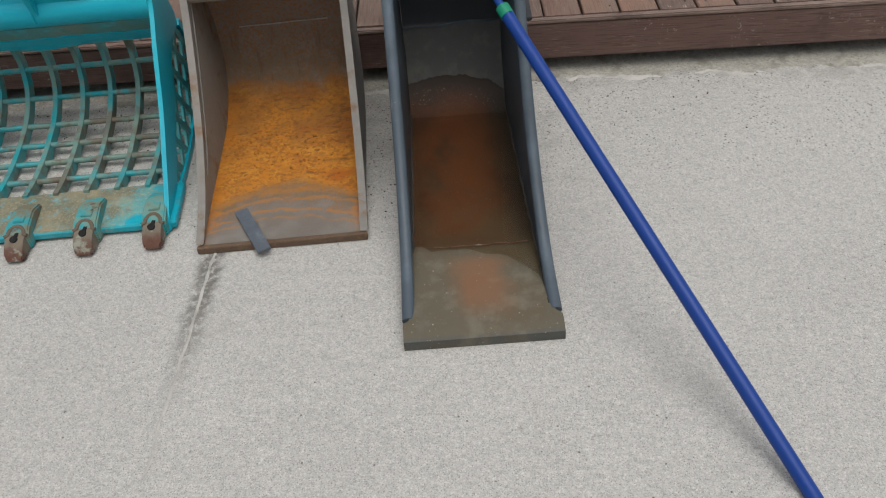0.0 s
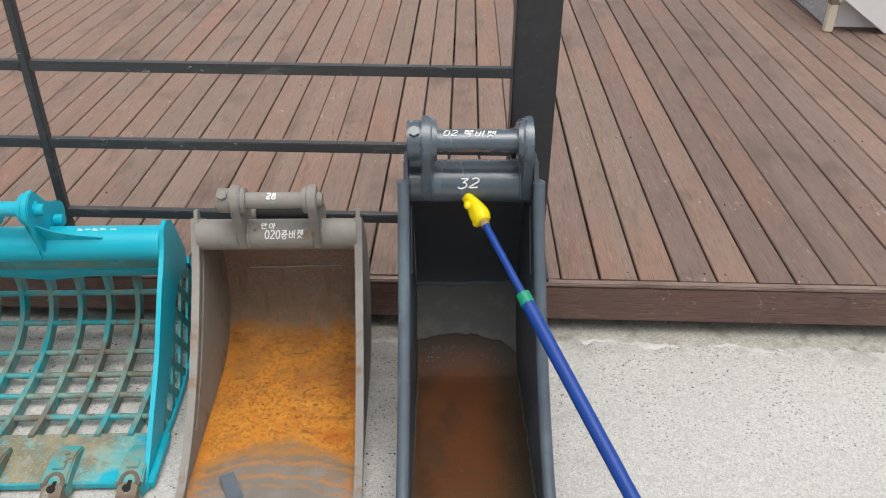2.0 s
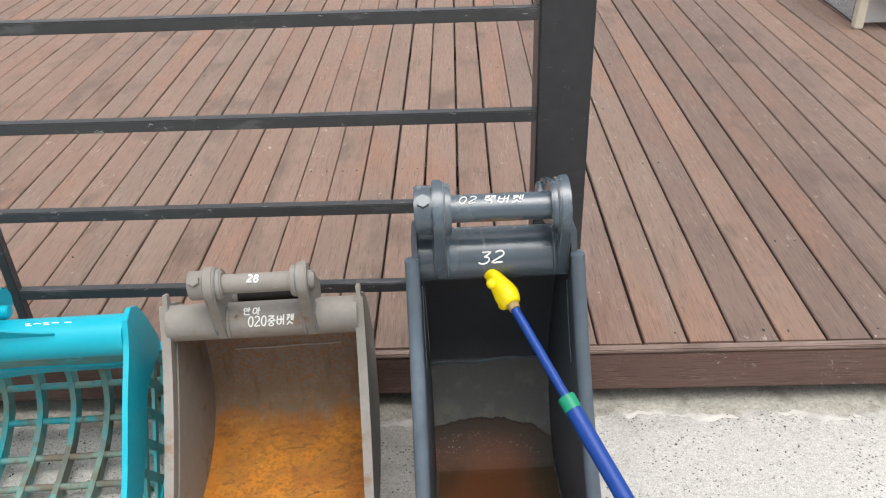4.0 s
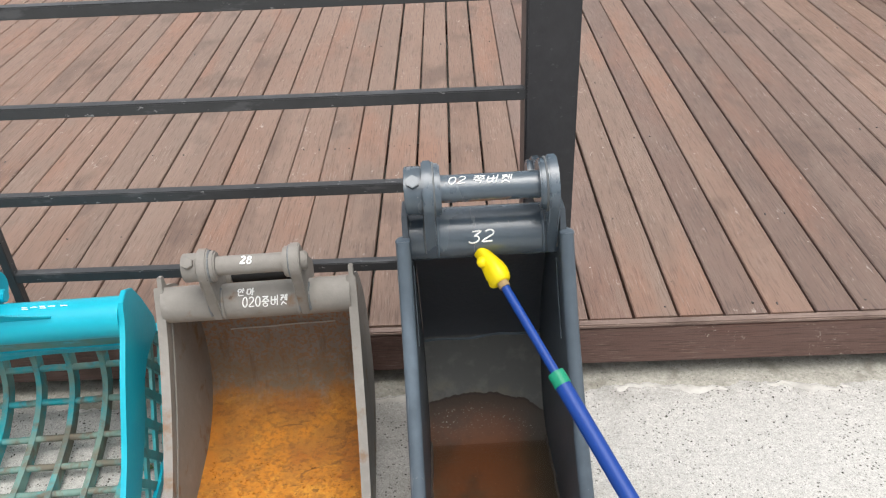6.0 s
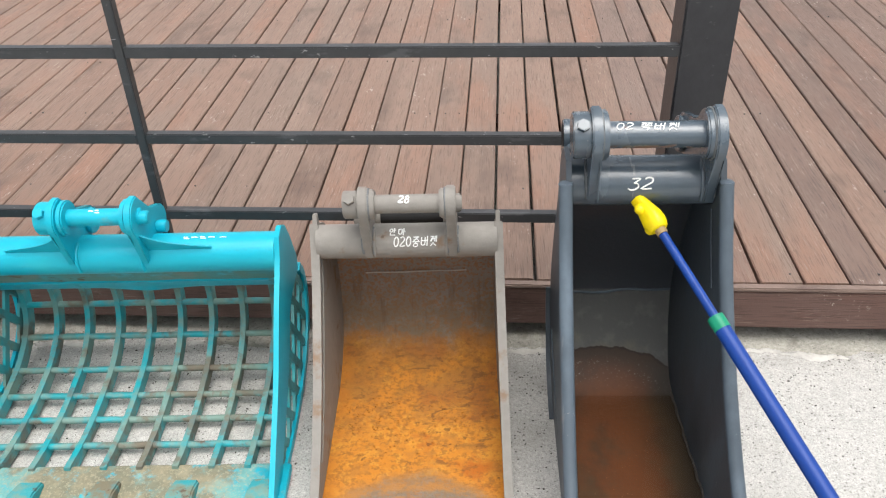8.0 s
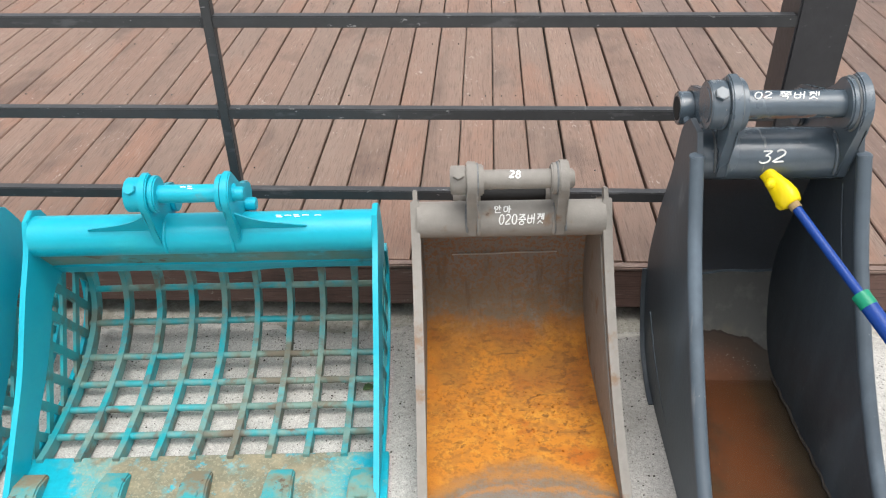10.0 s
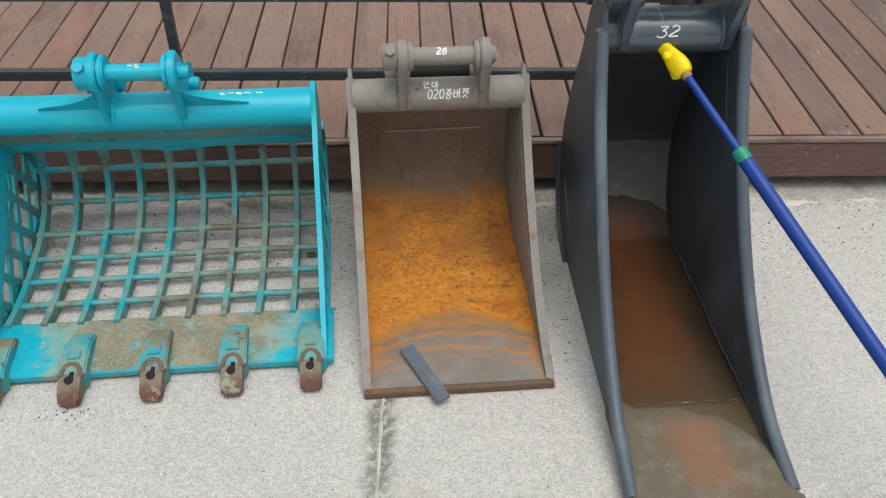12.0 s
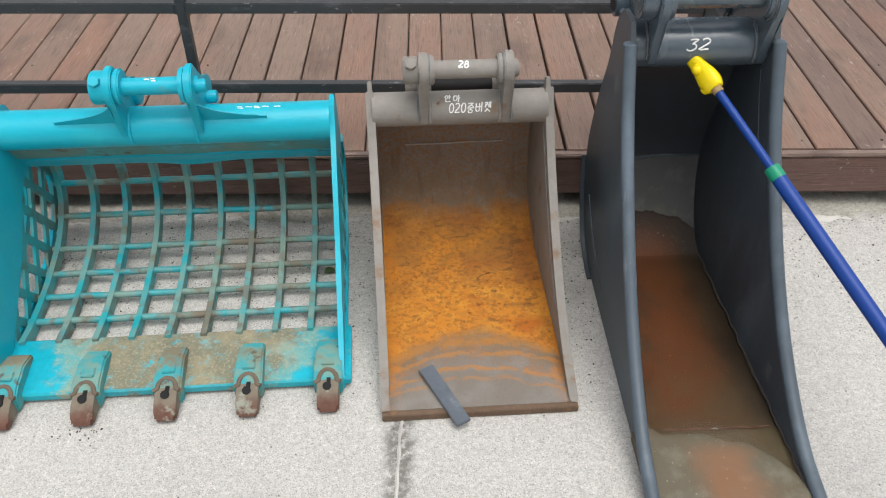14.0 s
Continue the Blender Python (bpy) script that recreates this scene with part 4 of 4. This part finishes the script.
# ---------------------------------------------------------------- grey bucket
def grey_bucket():
    root = thing("grey_bucket", "dull grey excavator bucket with a bright orange rusty floor", "excavator bucket", pose(-0.4395, 1.8765, 0, 0, 0, 5.3) @ Matrix.Diagonal((1, 0.915, 0.985, 1)), "row of excavator buckets")
    front = curve([(-0.008, 0.462), (0.035, 0.388), (0.090, 0.318), (0.170, 0.232), (0.260, 0.150), (0.345, 0.090), (0.435, 0.044), (0.525, 0.016)], 5)
    shell = curve([(-0.030, 0.445), (-0.095, 0.405), (-0.155, 0.325), (-0.186, 0.235), (-0.170, 0.130), (-0.110, 0.055), (-0.010, 0.016), (0.10, 0.009), (0.22, 0.009), (0.38, 0.009), (0.530, 0.009)], 6)
    ns = normals(shell)
    outer = [p - n * 0.006 for p, n in zip(shell, ns)]
    outline = [(p.x, max(p.y, 0.002)) for p in outer] + [(p.x, p.y) for p in reversed(front)] + [(-0.018, 0.480), (-0.035, 0.474)]
    half = 0.194
    for s in (-1, 1):
        b = plate(bmesh.new(), outline, s * (half - 0.009), s * half, 0.0015)
        side = soften(part("side_plate", b, GREY_RUST, root))
        # edge bar welded on the plate's front edge
        ins = [p + Vector((-0.004, -0.004)) for p in front]
        ins2 = [p + Vector((0.010, 0.006)) for p in front]
        edge = [(p.x, max(0.003, p.y)) for p in ins] + [(p.x, p.y) for p in reversed(ins2)]
        b = plate(bmesh.new(), edge, s * (half - 0.013), s * (half + 0.005), 0.002)
        soften(part("edge_bar", b, GREY_RUST, root), 50)
        b = tube(bmesh.new(), [(s * (half - 0.0105), -p.x + 0.040, p.y - 0.004) for p in front[2:27]], 0.0018, 6)
        soften(part("weld", b, GREY_RUST, side))
    b = bent(bmesh.new(), shell, -half + 0.0095, half - 0.0095, 0.008, 16)
    soften(part("shell", b, ORANGE, root, "orange rust on grey steel"), 50)
    # loose scale and clods of rust
    b = bmesh.new()
    r = random.Random(5)
    for _ in range(420):
        u, v = r.uniform(-0.17, 0.17), r.triangular(-0.03, 0.30, 0.06)
        z = 0.0175 + max(0, 0.02 - v) ** 2 * 4.0
        size = r.uniform(0.001, 0.0032)
        made = bmesh.ops.create_icosphere(b, subdivisions=1, radius=size, matrix=pose(u, -v, z, r.uniform(0, 360), r.uniform(0, 360), 0) @ Matrix.Diagonal((1.6, 1.0, 0.55, 1)))
        for vert in made["verts"]:
            vert.co += Vector((r.uniform(-1, 1), r.uniform(-1, 1), r.uniform(-1, 1))) * size * 0.3
    tagged(part("rust_scale", b, ORANGE, root), kind="stuff")
    b = box(bmesh.new(), -half - 0.003, half + 0.003, -0.546, -0.531, 0.001, 0.0180, 0.0015)
    soften(part("lip_edge", b, LIP_RUST, root, "rust-edged cutting lip"))
    b = tube(bmesh.new(), [(u, 0.1725 + 0.001 * math.sin(50 * u), 0.226 + 0.02 * u) for u in (-0.12 + 0.01 * i for i in range(25))], 0.002, 6)
    soften(part("weld", b, WELD, root))
    head(root, GREY, (-0.002, 0.421, 0.0375, -half + 0.008, half - 0.008), (0.032, 0.530), (-0.070, 0.440), 0.0195, (-0.078, 0.095), 0.020, 0.037, 0.029, (0.036, -0.020, -0.03, 0.02), (-0.09, 0.115), rear_pin=0.015)
    writing(root, "28", -0.008, 0.0155, (0.032, 0.530, 0.0195), 34, pen=0.0017, lean=0.15)
    writing(root, "020중버켓", -0.026, 0.0205, (-0.002, 0.421, 0.0375), 12, pen=0.0013, lean=0.12, wide=0.82)
    writing(root, "안마", -0.034, 0.0165, (-0.002, 0.421, 0.0375), 47, pen=0.0013, lean=0.1)
    return root


rake(grey_bucket(), 0.0, 1.0, -0.018)


# ---------------------------------------------------------------- sieve buckets
def inside(p, poly):
    x, y = p
    hit = False
    for (x0, y0), (x1, y1) in zip(poly, poly[1:] + poly[:1]):
        if (y0 > y) != (y1 > y) and x < (x1 - x0) * (y - y0) / (y1 - y0) + x0:
            hit = not hit
    return hit


def sieve_bucket():
    root = thing("sieve_bucket", "turquoise skeleton bucket with a welded grid and five rusty teeth", "excavator bucket", pose(-1.072, 1.9005, 0, 0, 0, 5.6), "row of excavator buckets")
    half = 0.353
    front = curve([(0.078, 0.452), (0.108, 0.400), (0.172, 0.332), (0.219, 0.277), (0.282, 0.205), (0.368, 0.130), (0.440, 0.068), (0.488, 0.032)], 5)
    inner = curve([(-0.045, 0.275), (0.040, 0.272), (0.092, 0.248), (0.138, 0.200), (0.195, 0.150), (0.270, 0.098), (0.345, 0.050), (0.39, 0.012)], 5)
    skin = curve([(-0.055, 0.285), (-0.082, 0.240), (-0.088, 0.175), (-0.056, 0.098), (0.022, 0.042), (0.11, 0.018), (0.20, 0.006), (0.29, 0.005), (0.355, 0.012)], 6)
    solid = [(p.x, p.y) for p in front] + [(0.495, 0.006), (0.39, 0.004)] + [(p.x, p.y) for p in reversed(inner)] + [(-0.050, 0.31), (-0.015, 0.39), (0.012, 0.440), (0.045, 0.460)]
    field = [(p.x, p.y) for p in skin] + [(p.x, p.y) for p in reversed(inner)]
    for s in (-1, 1):
        b = plate(bmesh.new(), solid, s * (half - 0.011), s * half, 0.0015)
        side = soften(part("side_plate", b, TEAL, root))
        b = bent(bmesh.new(), skin, s * half - 0.0045, s * half + 0.0045, 0.020, 1)
        soften(part("rim", b, TEAL, side))
        for way in (55, 125):
            d = Vector((math.cos(radians(way)), math.sin(radians(way))))
            n = Vector((-d.y, d.x))
            for k in range(-11, 12):
                c = Vector((0.11, 0.12)) + n * 0.064 * k
                run = [c + d * (i * 0.004) for i in range(-120, 121)]
                run = [p for p in run if inside(p, field)]
                if len(run) < 6:
                    continue
                a, e = run[0] - d * 0.006, run[-1] + d * 0.006
                quad = [a + n * 0.0095, e + n * 0.0095, e - n * 0.0095, a - n * 0.0095]
                b = plate(bmesh.new(), [(q.x, q.y) for q in quad], s * (half - 0.0085), s * (half - 0.0010) if way < 90 else s * (half - 0.0018))
                part("lattice_bar", b, TEAL_GRID, side)
    # strips on edge and the round bars through them
    for k in range(9):
        u = 0.277 - 0.0758 * k
        b = bent(bmesh.new(), skin, u - 0.0064, u + 0.0064, 0.030, 1)
        soften(part("grid_strip", b, TEAL_GRID, root))
    for q in (Vector(p) for p in ((-0.064, 0.161), (-0.020, 0.091), (0.058, 0.050), (0.131, 0.034), (0.201, 0.026), (0.277, 0.025))):
        b = bmesh.new()
        us = [-half + 0.012] + [0.277 - 0.0758 * k for k in range(8, -1, -1)] + [half - 0.012]
        tube(b, [(u + o, -q.x + 0.0006 * math.sin(40 * u), q.y) for u in us[:-1] for o in (0.0, 0.035)] + [(us[-1], -q.x, q.y)], 0.0080, 10)
        for u in us[1:-1]:
            bmesh.ops.create_icosphere(b, subdivisions=1, radius=0.0118, matrix=Matrix.Translation((u, -q.x, q.y)) @ Matrix.Diagonal((1.15, 0.95, 0.95, 1)))
        soften(part("grid_rod", b, TEAL_ROD, root), 60)
    # plate between pipe and grid
    b = bent(bmesh.new(), curve([(0.072, 0.368), (0.052, 0.340), (0.034, 0.316)], 4), -half + 0.010, half - 0.010, 0.008, 14, 0.003)
    soften(part("back_plate", b, TEAL_PLATE, root, "dirty turquoise plate"))
    # the flange under it is buckled in the middle
    b = bent(bmesh.new(), curve([(0.040, 0.318), (0.022, 0.296), (0.000, 0.274), (-0.058, 0.262)], 4), -half + 0.012, half - 0.012, 0.009, 40)
    for v in b.verts:
        v.co.z -= 0.010 * math.exp(-((v.co.x - 0.02) / 0.07) ** 2) * (v.co.y > -0.02)
    soften(part("back_flange", b, TEAL_FLANGE, root, "turquoise flange with rust along its middle"))
    # cutting edge
    b = plate(bmesh.new(), [(0.338, 0.012), (0.338, 0.030), (0.345, 0.034), (0.482, 0.030), (0.487, 0.024), (0.487, 0.010)], -half - 0.013, half + 0.013, 0.002)
    soften(part("blade", b, BLADE, root, "turquoise blade worn to bare dusty steel"))
    for k in range(5):
        u = -0.320 + 0.160 * k
        b = bmesh.new()
        outline = [(0.385, 0.031), (0.390, 0.044), (0.430, 0.060), (0.487, 0.055), (0.510, 0.043), (0.510, 0.006), (0.482, 0.006), (0.478, 0.031)]
        plate(b, outline, u - 0.0285, u + 0.0285, 0.0035)
        for v in b.verts:
            v.co.x = u + (v.co.x - u) * (1.0 if v.co.y < -0.47 else 0.86 + 0.14 * (-0.385 - v.co.y) / 0.085)
        tooth = soften(part("tooth", b, TOOTH, root))
        cap = curve([(0.490, 0.048), (0.516, 0.045), (0.540, 0.035), (0.555, 0.021)], 3)
        b = plate(bmesh.new(), [(p.x, p.y) for p in cap] + [(0.559, 0.011), (0.552, 0.004), (0.502, 0.003), (0.494, 0.02)], u - 0.0215, u + 0.0215, 0.005)
        soften(part("tooth_tip", b, RUST, tooth, "rust-brown tooth tip"))
        b = tube(bmesh.new(), [(u + x, -v, 0.0550 - 0.35 * max(0, v - 0.480)) for x, v in [(-0.0260, 0.508)] + curl(0, 0.504, 0.0185, 0.022, 180, 360, 10) + [(0.0260, 0.508)]], 0.0052, 8)
        soften(part("tooth_lock", b, LOCK, tooth, "worn brown collar round the lock"))
        # near-black plug whose colour stands for the shade in the lock's opening
        b = rod(bmesh.new(), (u - 0.001, -0.516, 0.040), (u - 0.001, -0.5195, 0.0480), 0.0088, 16)
        box(b, u - 0.002, u + 0.006, -0.514, -0.499, 0.042, 0.0495)
        part("keyhole_shade", b, DARK, tooth)
        b = box(bmesh.new(), u - 0.013, u + 0.013, -0.472, -0.448, 0.048, 0.0612, 0.0015)
        part("tooth_pad", b, TOOTH, tooth)
    head(root, TEAL, (0.062, 0.405, 0.0435, -half + 0.011, half - 0.011), (0.095, 0.524), (-0.005, 0.452), 0.0185, (-0.080, 0.075), 0.016, 0.045, 0.035, (0.045, 0.004, -0.03, 0.02), (-0.085, 0.09), stub=True, pin_material=TEAL_PIN)
    for s, u in ((-1, -0.080), (1, 0.075)):
        # curved gusset lying along the pipe
        b = bmesh.new()
        pts = curve([(0.0, 0.090), (0.03, 0.062), (0.07, 0.043), (0.138, 0.027)], 4)
        low, high = [], []
        for p in pts:
            a = radians(46)
            foot = (0.062 + 0.038 * math.cos(a), 0.405 + 0.038 * math.sin(a))
            tip = (foot[0] + (p.y - 0.018) * 0.45, foot[1] + (p.y - 0.018) * 0.90)
            low.append((u + s * p.x, foot))
            high.append((u + s * p.x, tip))
        for off in (-0.0045, 0.0045):
            ring = [b.verts.new((x, -(v + off), w + off * 0.4)) for x, (v, w) in low] + [b.verts.new((x, -(v + off), w + off * 0.4)) for x, (v, w) in reversed(high)]
            b.faces.new(ring)
        b.verts.ensure_lookup_table()
        n = len(b.verts) // 2
        for i in range(n):
            b.faces.new((b.verts[i], b.verts[(i + 1) % n], b.verts[n + (i + 1) % n], b.verts[n + i]))
        soften(part("gusset", b, TEAL, root))
    writing(root, "=-=- -", 0.150, 0.011, (0.062, 0.405, 0.0435), 74, pen=0.0012, wide=1.6)
    writing(root, "-=", -0.014, 0.013, (0.095, 0.524, 0.0185), 52, pen=0.0015)
    return root


sieve = rake(sieve_bucket(), -0.02, 0.955)
copy_thing(sieve, pose(-1.845, 1.842, 0, 0, 0, 5.2))

# ---------------------------------------------------------------- small things
bm = box(bmesh.new(), -0.0160, 0.0160, -0.0775, 0.0775, 0.0, 0.007, 0.0015)
for v in bm.verts:
    v.co.z += 0.0016 * math.sin(v.co.y * 18)
rod(bm, (0.0, 0.052, 0.006), (0.0, 0.052, 0.0083), 0.0045, 12)
box(bm, -0.011, 0.011, 0.036, 0.0385, 0.006, 0.0085)
strip = part("steel_strip", bm, STRIP)
strip.matrix_world = pose(-0.468, 1.415, 0.0205, 2.0, 0, 31.0)
tagged(strip, "short dull-grey flat steel strip lying across the bucket lip", "steel strip")

bm = bmesh.new()
ring = [bm.verts.new((0.028 * t, s * 0.011 * math.sin(math.pi * t) ** 0.8, 0.004 * math.sin(3 * t) + 0.003 * abs(s))) for t, s in [(0, 0)] + [(k / 7, 1) for k in range(1, 7)] + [(1, 0)] + [(k / 7, -1) for k in range(6, 0, -1)]]
mid = [bm.verts.new((0.028 * k / 7, 0, 0.004 * math.sin(3 * k / 7))) for k in range(1, 7)]
chain = [ring[0]] + mid + [ring[7]]
for k in range(7):
    up = [ring[k], ring[k + 1]]
    dn = [ring[(14 - k) % 14], ring[13 - k]]
    bm.faces.new([v for i, v in enumerate((chain[k], chain[k + 1], up[1], up[0])) if v not in (chain[k], chain[k + 1])[:0]] if k not in (0, 6) else list(dict.fromkeys((chain[k], chain[k + 1], up[1], up[0]))))
    bm.faces.new(list(dict.fromkeys((chain[k], chain[k + 1], dn[1], dn[0]))))
leaf = part("fallen_leaf", bm, LEAF)
leaf.matrix_world = pose(-0.763, 1.794, 0.003, 0, 0, 20)
tagged(leaf, "small green leaf lying on the concrete", "leaf")


def crumbs():
    """Dark crumbs of soil and rust that have dropped round the buckets."""
    b = bmesh.new()
    r = random.Random(23)
    spots = [(r.uniform(-1.42, -0.70), r.uniform(1.40, 2.02)) for _ in range(170)]
    spots += [(r.uniform(-0.70, -0.60), r.uniform(1.40, 2.00)) for _ in range(60)]
    spots += [(r.uniform(-0.22, -0.13), r.uniform(1.45, 2.02)) for _ in range(60)]
    spots += [(-1.19 + r.gauss(0, 0.03), 1.325 + r.gauss(0, 0.012)) for _ in range(22)]
    spots += [(r.uniform(-0.2, 0.9), r.triangular(1.75, 2.06, 2.05)) for _ in range(70)]
    for x, y in spots:
        size = r.uniform(0.0008, 0.0026)
        bmesh.ops.create_icosphere(b, subdivisions=1, radius=size, matrix=pose(x, y, size * 0.3, r.uniform(0, 90), r.uniform(0, 90), r.uniform(0, 360)) @ Matrix.Diagonal((1.5, 1.0, 0.6, 1)))
    tagged(part("soil_crumb", b, MUD), "dark crumbs of soil scattered on the concrete", "soil crumbs", kind="stuff")


crumbs()


def pointer():
    """The telescopic pointer: its tip at the narrow bucket's pipe, its foot on the concrete."""
    tip, foot = Vector((0.023, 1.768, 0.561)), Vector((0.622, 0.713, 0.0))
    way = (foot - tip).normalized()
    ring_at, far = tip + way * 0.232, foot
    root = thing("pointer_pole", "blue telescopic pole with a yellow tip leaning on the narrow bucket", "pole")
    b = rod(bmesh.new(), tip + way * 0.020, ring_at, 0.0080, 20)
    soften(part("thin_section", b, BLUE, root))
    b = rod(bmesh.new(), ring_at, far, 0.0138, 24)
    soften(part("thick_section", b, BLUE, root))
    b = rod(bmesh.new(), ring_at - way * 0.012, ring_at + way * 0.014, 0.0148, 24, bevel=0.001)
    soften(part("ring", b, GREEN, root, "green plastic ring"))
    b = rod(bmesh.new(), tip + way * 0.028, tip + way * 0.044, 0.0102, 20)
    soften(part("plug", b, BROWN, root))
    # the tip: a knuckled cone with two hooks
    b = bmesh.new()
    side = way.orthogonal().normalized()
    up = way.cross(side)
    line = [(-0.034, 0.008), (-0.029, 0.0115), (-0.021, 0.0120), (-0.013, 0.0140), (-0.002, 0.0170), (0.010, 0.0185), (0.019, 0.0172), (0.026, 0.0145), (0.028, 0.012)]
    rings = []
    for i, (s, r) in enumerate(line):
        bend = Vector((-0.010, 0.004, 0.004)) * (i < 4) * (1 - i / 4)
        rings.append([b.verts.new(tip + bend + way * s + (side * math.cos(a) + up * math.sin(a) * 0.85) * r * (1 + 0.10 * math.cos(3 * a))) for a in (2 * math.pi * k / 20 for k in range(20))])
    for one, two in zip(rings, rings[1:]):
        for k in range(20):
            b.faces.new((one[k], one[(k + 1) % 20], two[(k + 1) % 20], two[k]))
    b.faces.new(rings[0])
    b.faces.new(rings[-1])
    for off, s in ((Vector((-0.014, 0, 0.004)), -0.006), (Vector((-0.006, 0, -0.014)), 0.014), (Vector((0.009, 0, -0.010)), 0.012)):
        bmesh.ops.create_icosphere(b, subdivisions=2, radius=0.0090, matrix=Matrix.Translation(tip + off + way * s))
    for v in b.verts:
        v.co = tip + (v.co - tip) * 1.18
    soften(part("pointer_tip", b, YELLOW, root, "yellow plastic tip"), 60)


pointer()

# ---------------------------------------------------------------- far corner of the deck
bm = box(bmesh.new(), 1.76, 2.9, 4.62, 6.4, DECK_TOP + 0.001, 0.62, 0.006)
tagged(part("granite_plinth", bm, GRANITE), "speckled grey granite plinth standing on the deck", "plinth")
stand = thing("metal_stand", "cream-painted steel stand hung with white sheets, rusty at its joint", "stand", pose(1.748, 4.515, DECK_TOP))
bm = box(bmesh.new(), -0.021, 0.021, -0.021, 0.021, 0.0, 0.9, 0.003)
part("leg", bm, CREAM, stand)
bm = box(bmesh.new(), -0.024, 0.024, -0.024, 0.024, 0.135, 0.175, 0.004)
part("bracket", bm, RUST, stand, "rusty joint bracket")
bm = rod(bmesh.new(), (0.015, -0.01, 0.155), (0.62, 0.02, 0.52), 0.016, 12)
part("brace", bm, CREAM, stand)
bm = box(bmesh.new(), 0.0, 1.0, 0.035, 0.05, 0.012, 0.9, 0.002)
part("panel", bm, WHITE, stand, "white sheet panel")
bm = plate(bmesh.new(), [(0.17, 0.030), (0.006, 0.270), (0.10, 0.62), (0.25, 1.0), (0.9, 1.0), (0.9, 0.030)], 0.0, 0.008, 0.002)
bm.transform(Matrix(((0, 0, 1, 0), (1, 0, 0, -0.045), (0, -1, 0, 0), (0, 0, 0, 1))))
part("hanging_sheet", bm, WHITE, stand, "white sheet hanging to a point")

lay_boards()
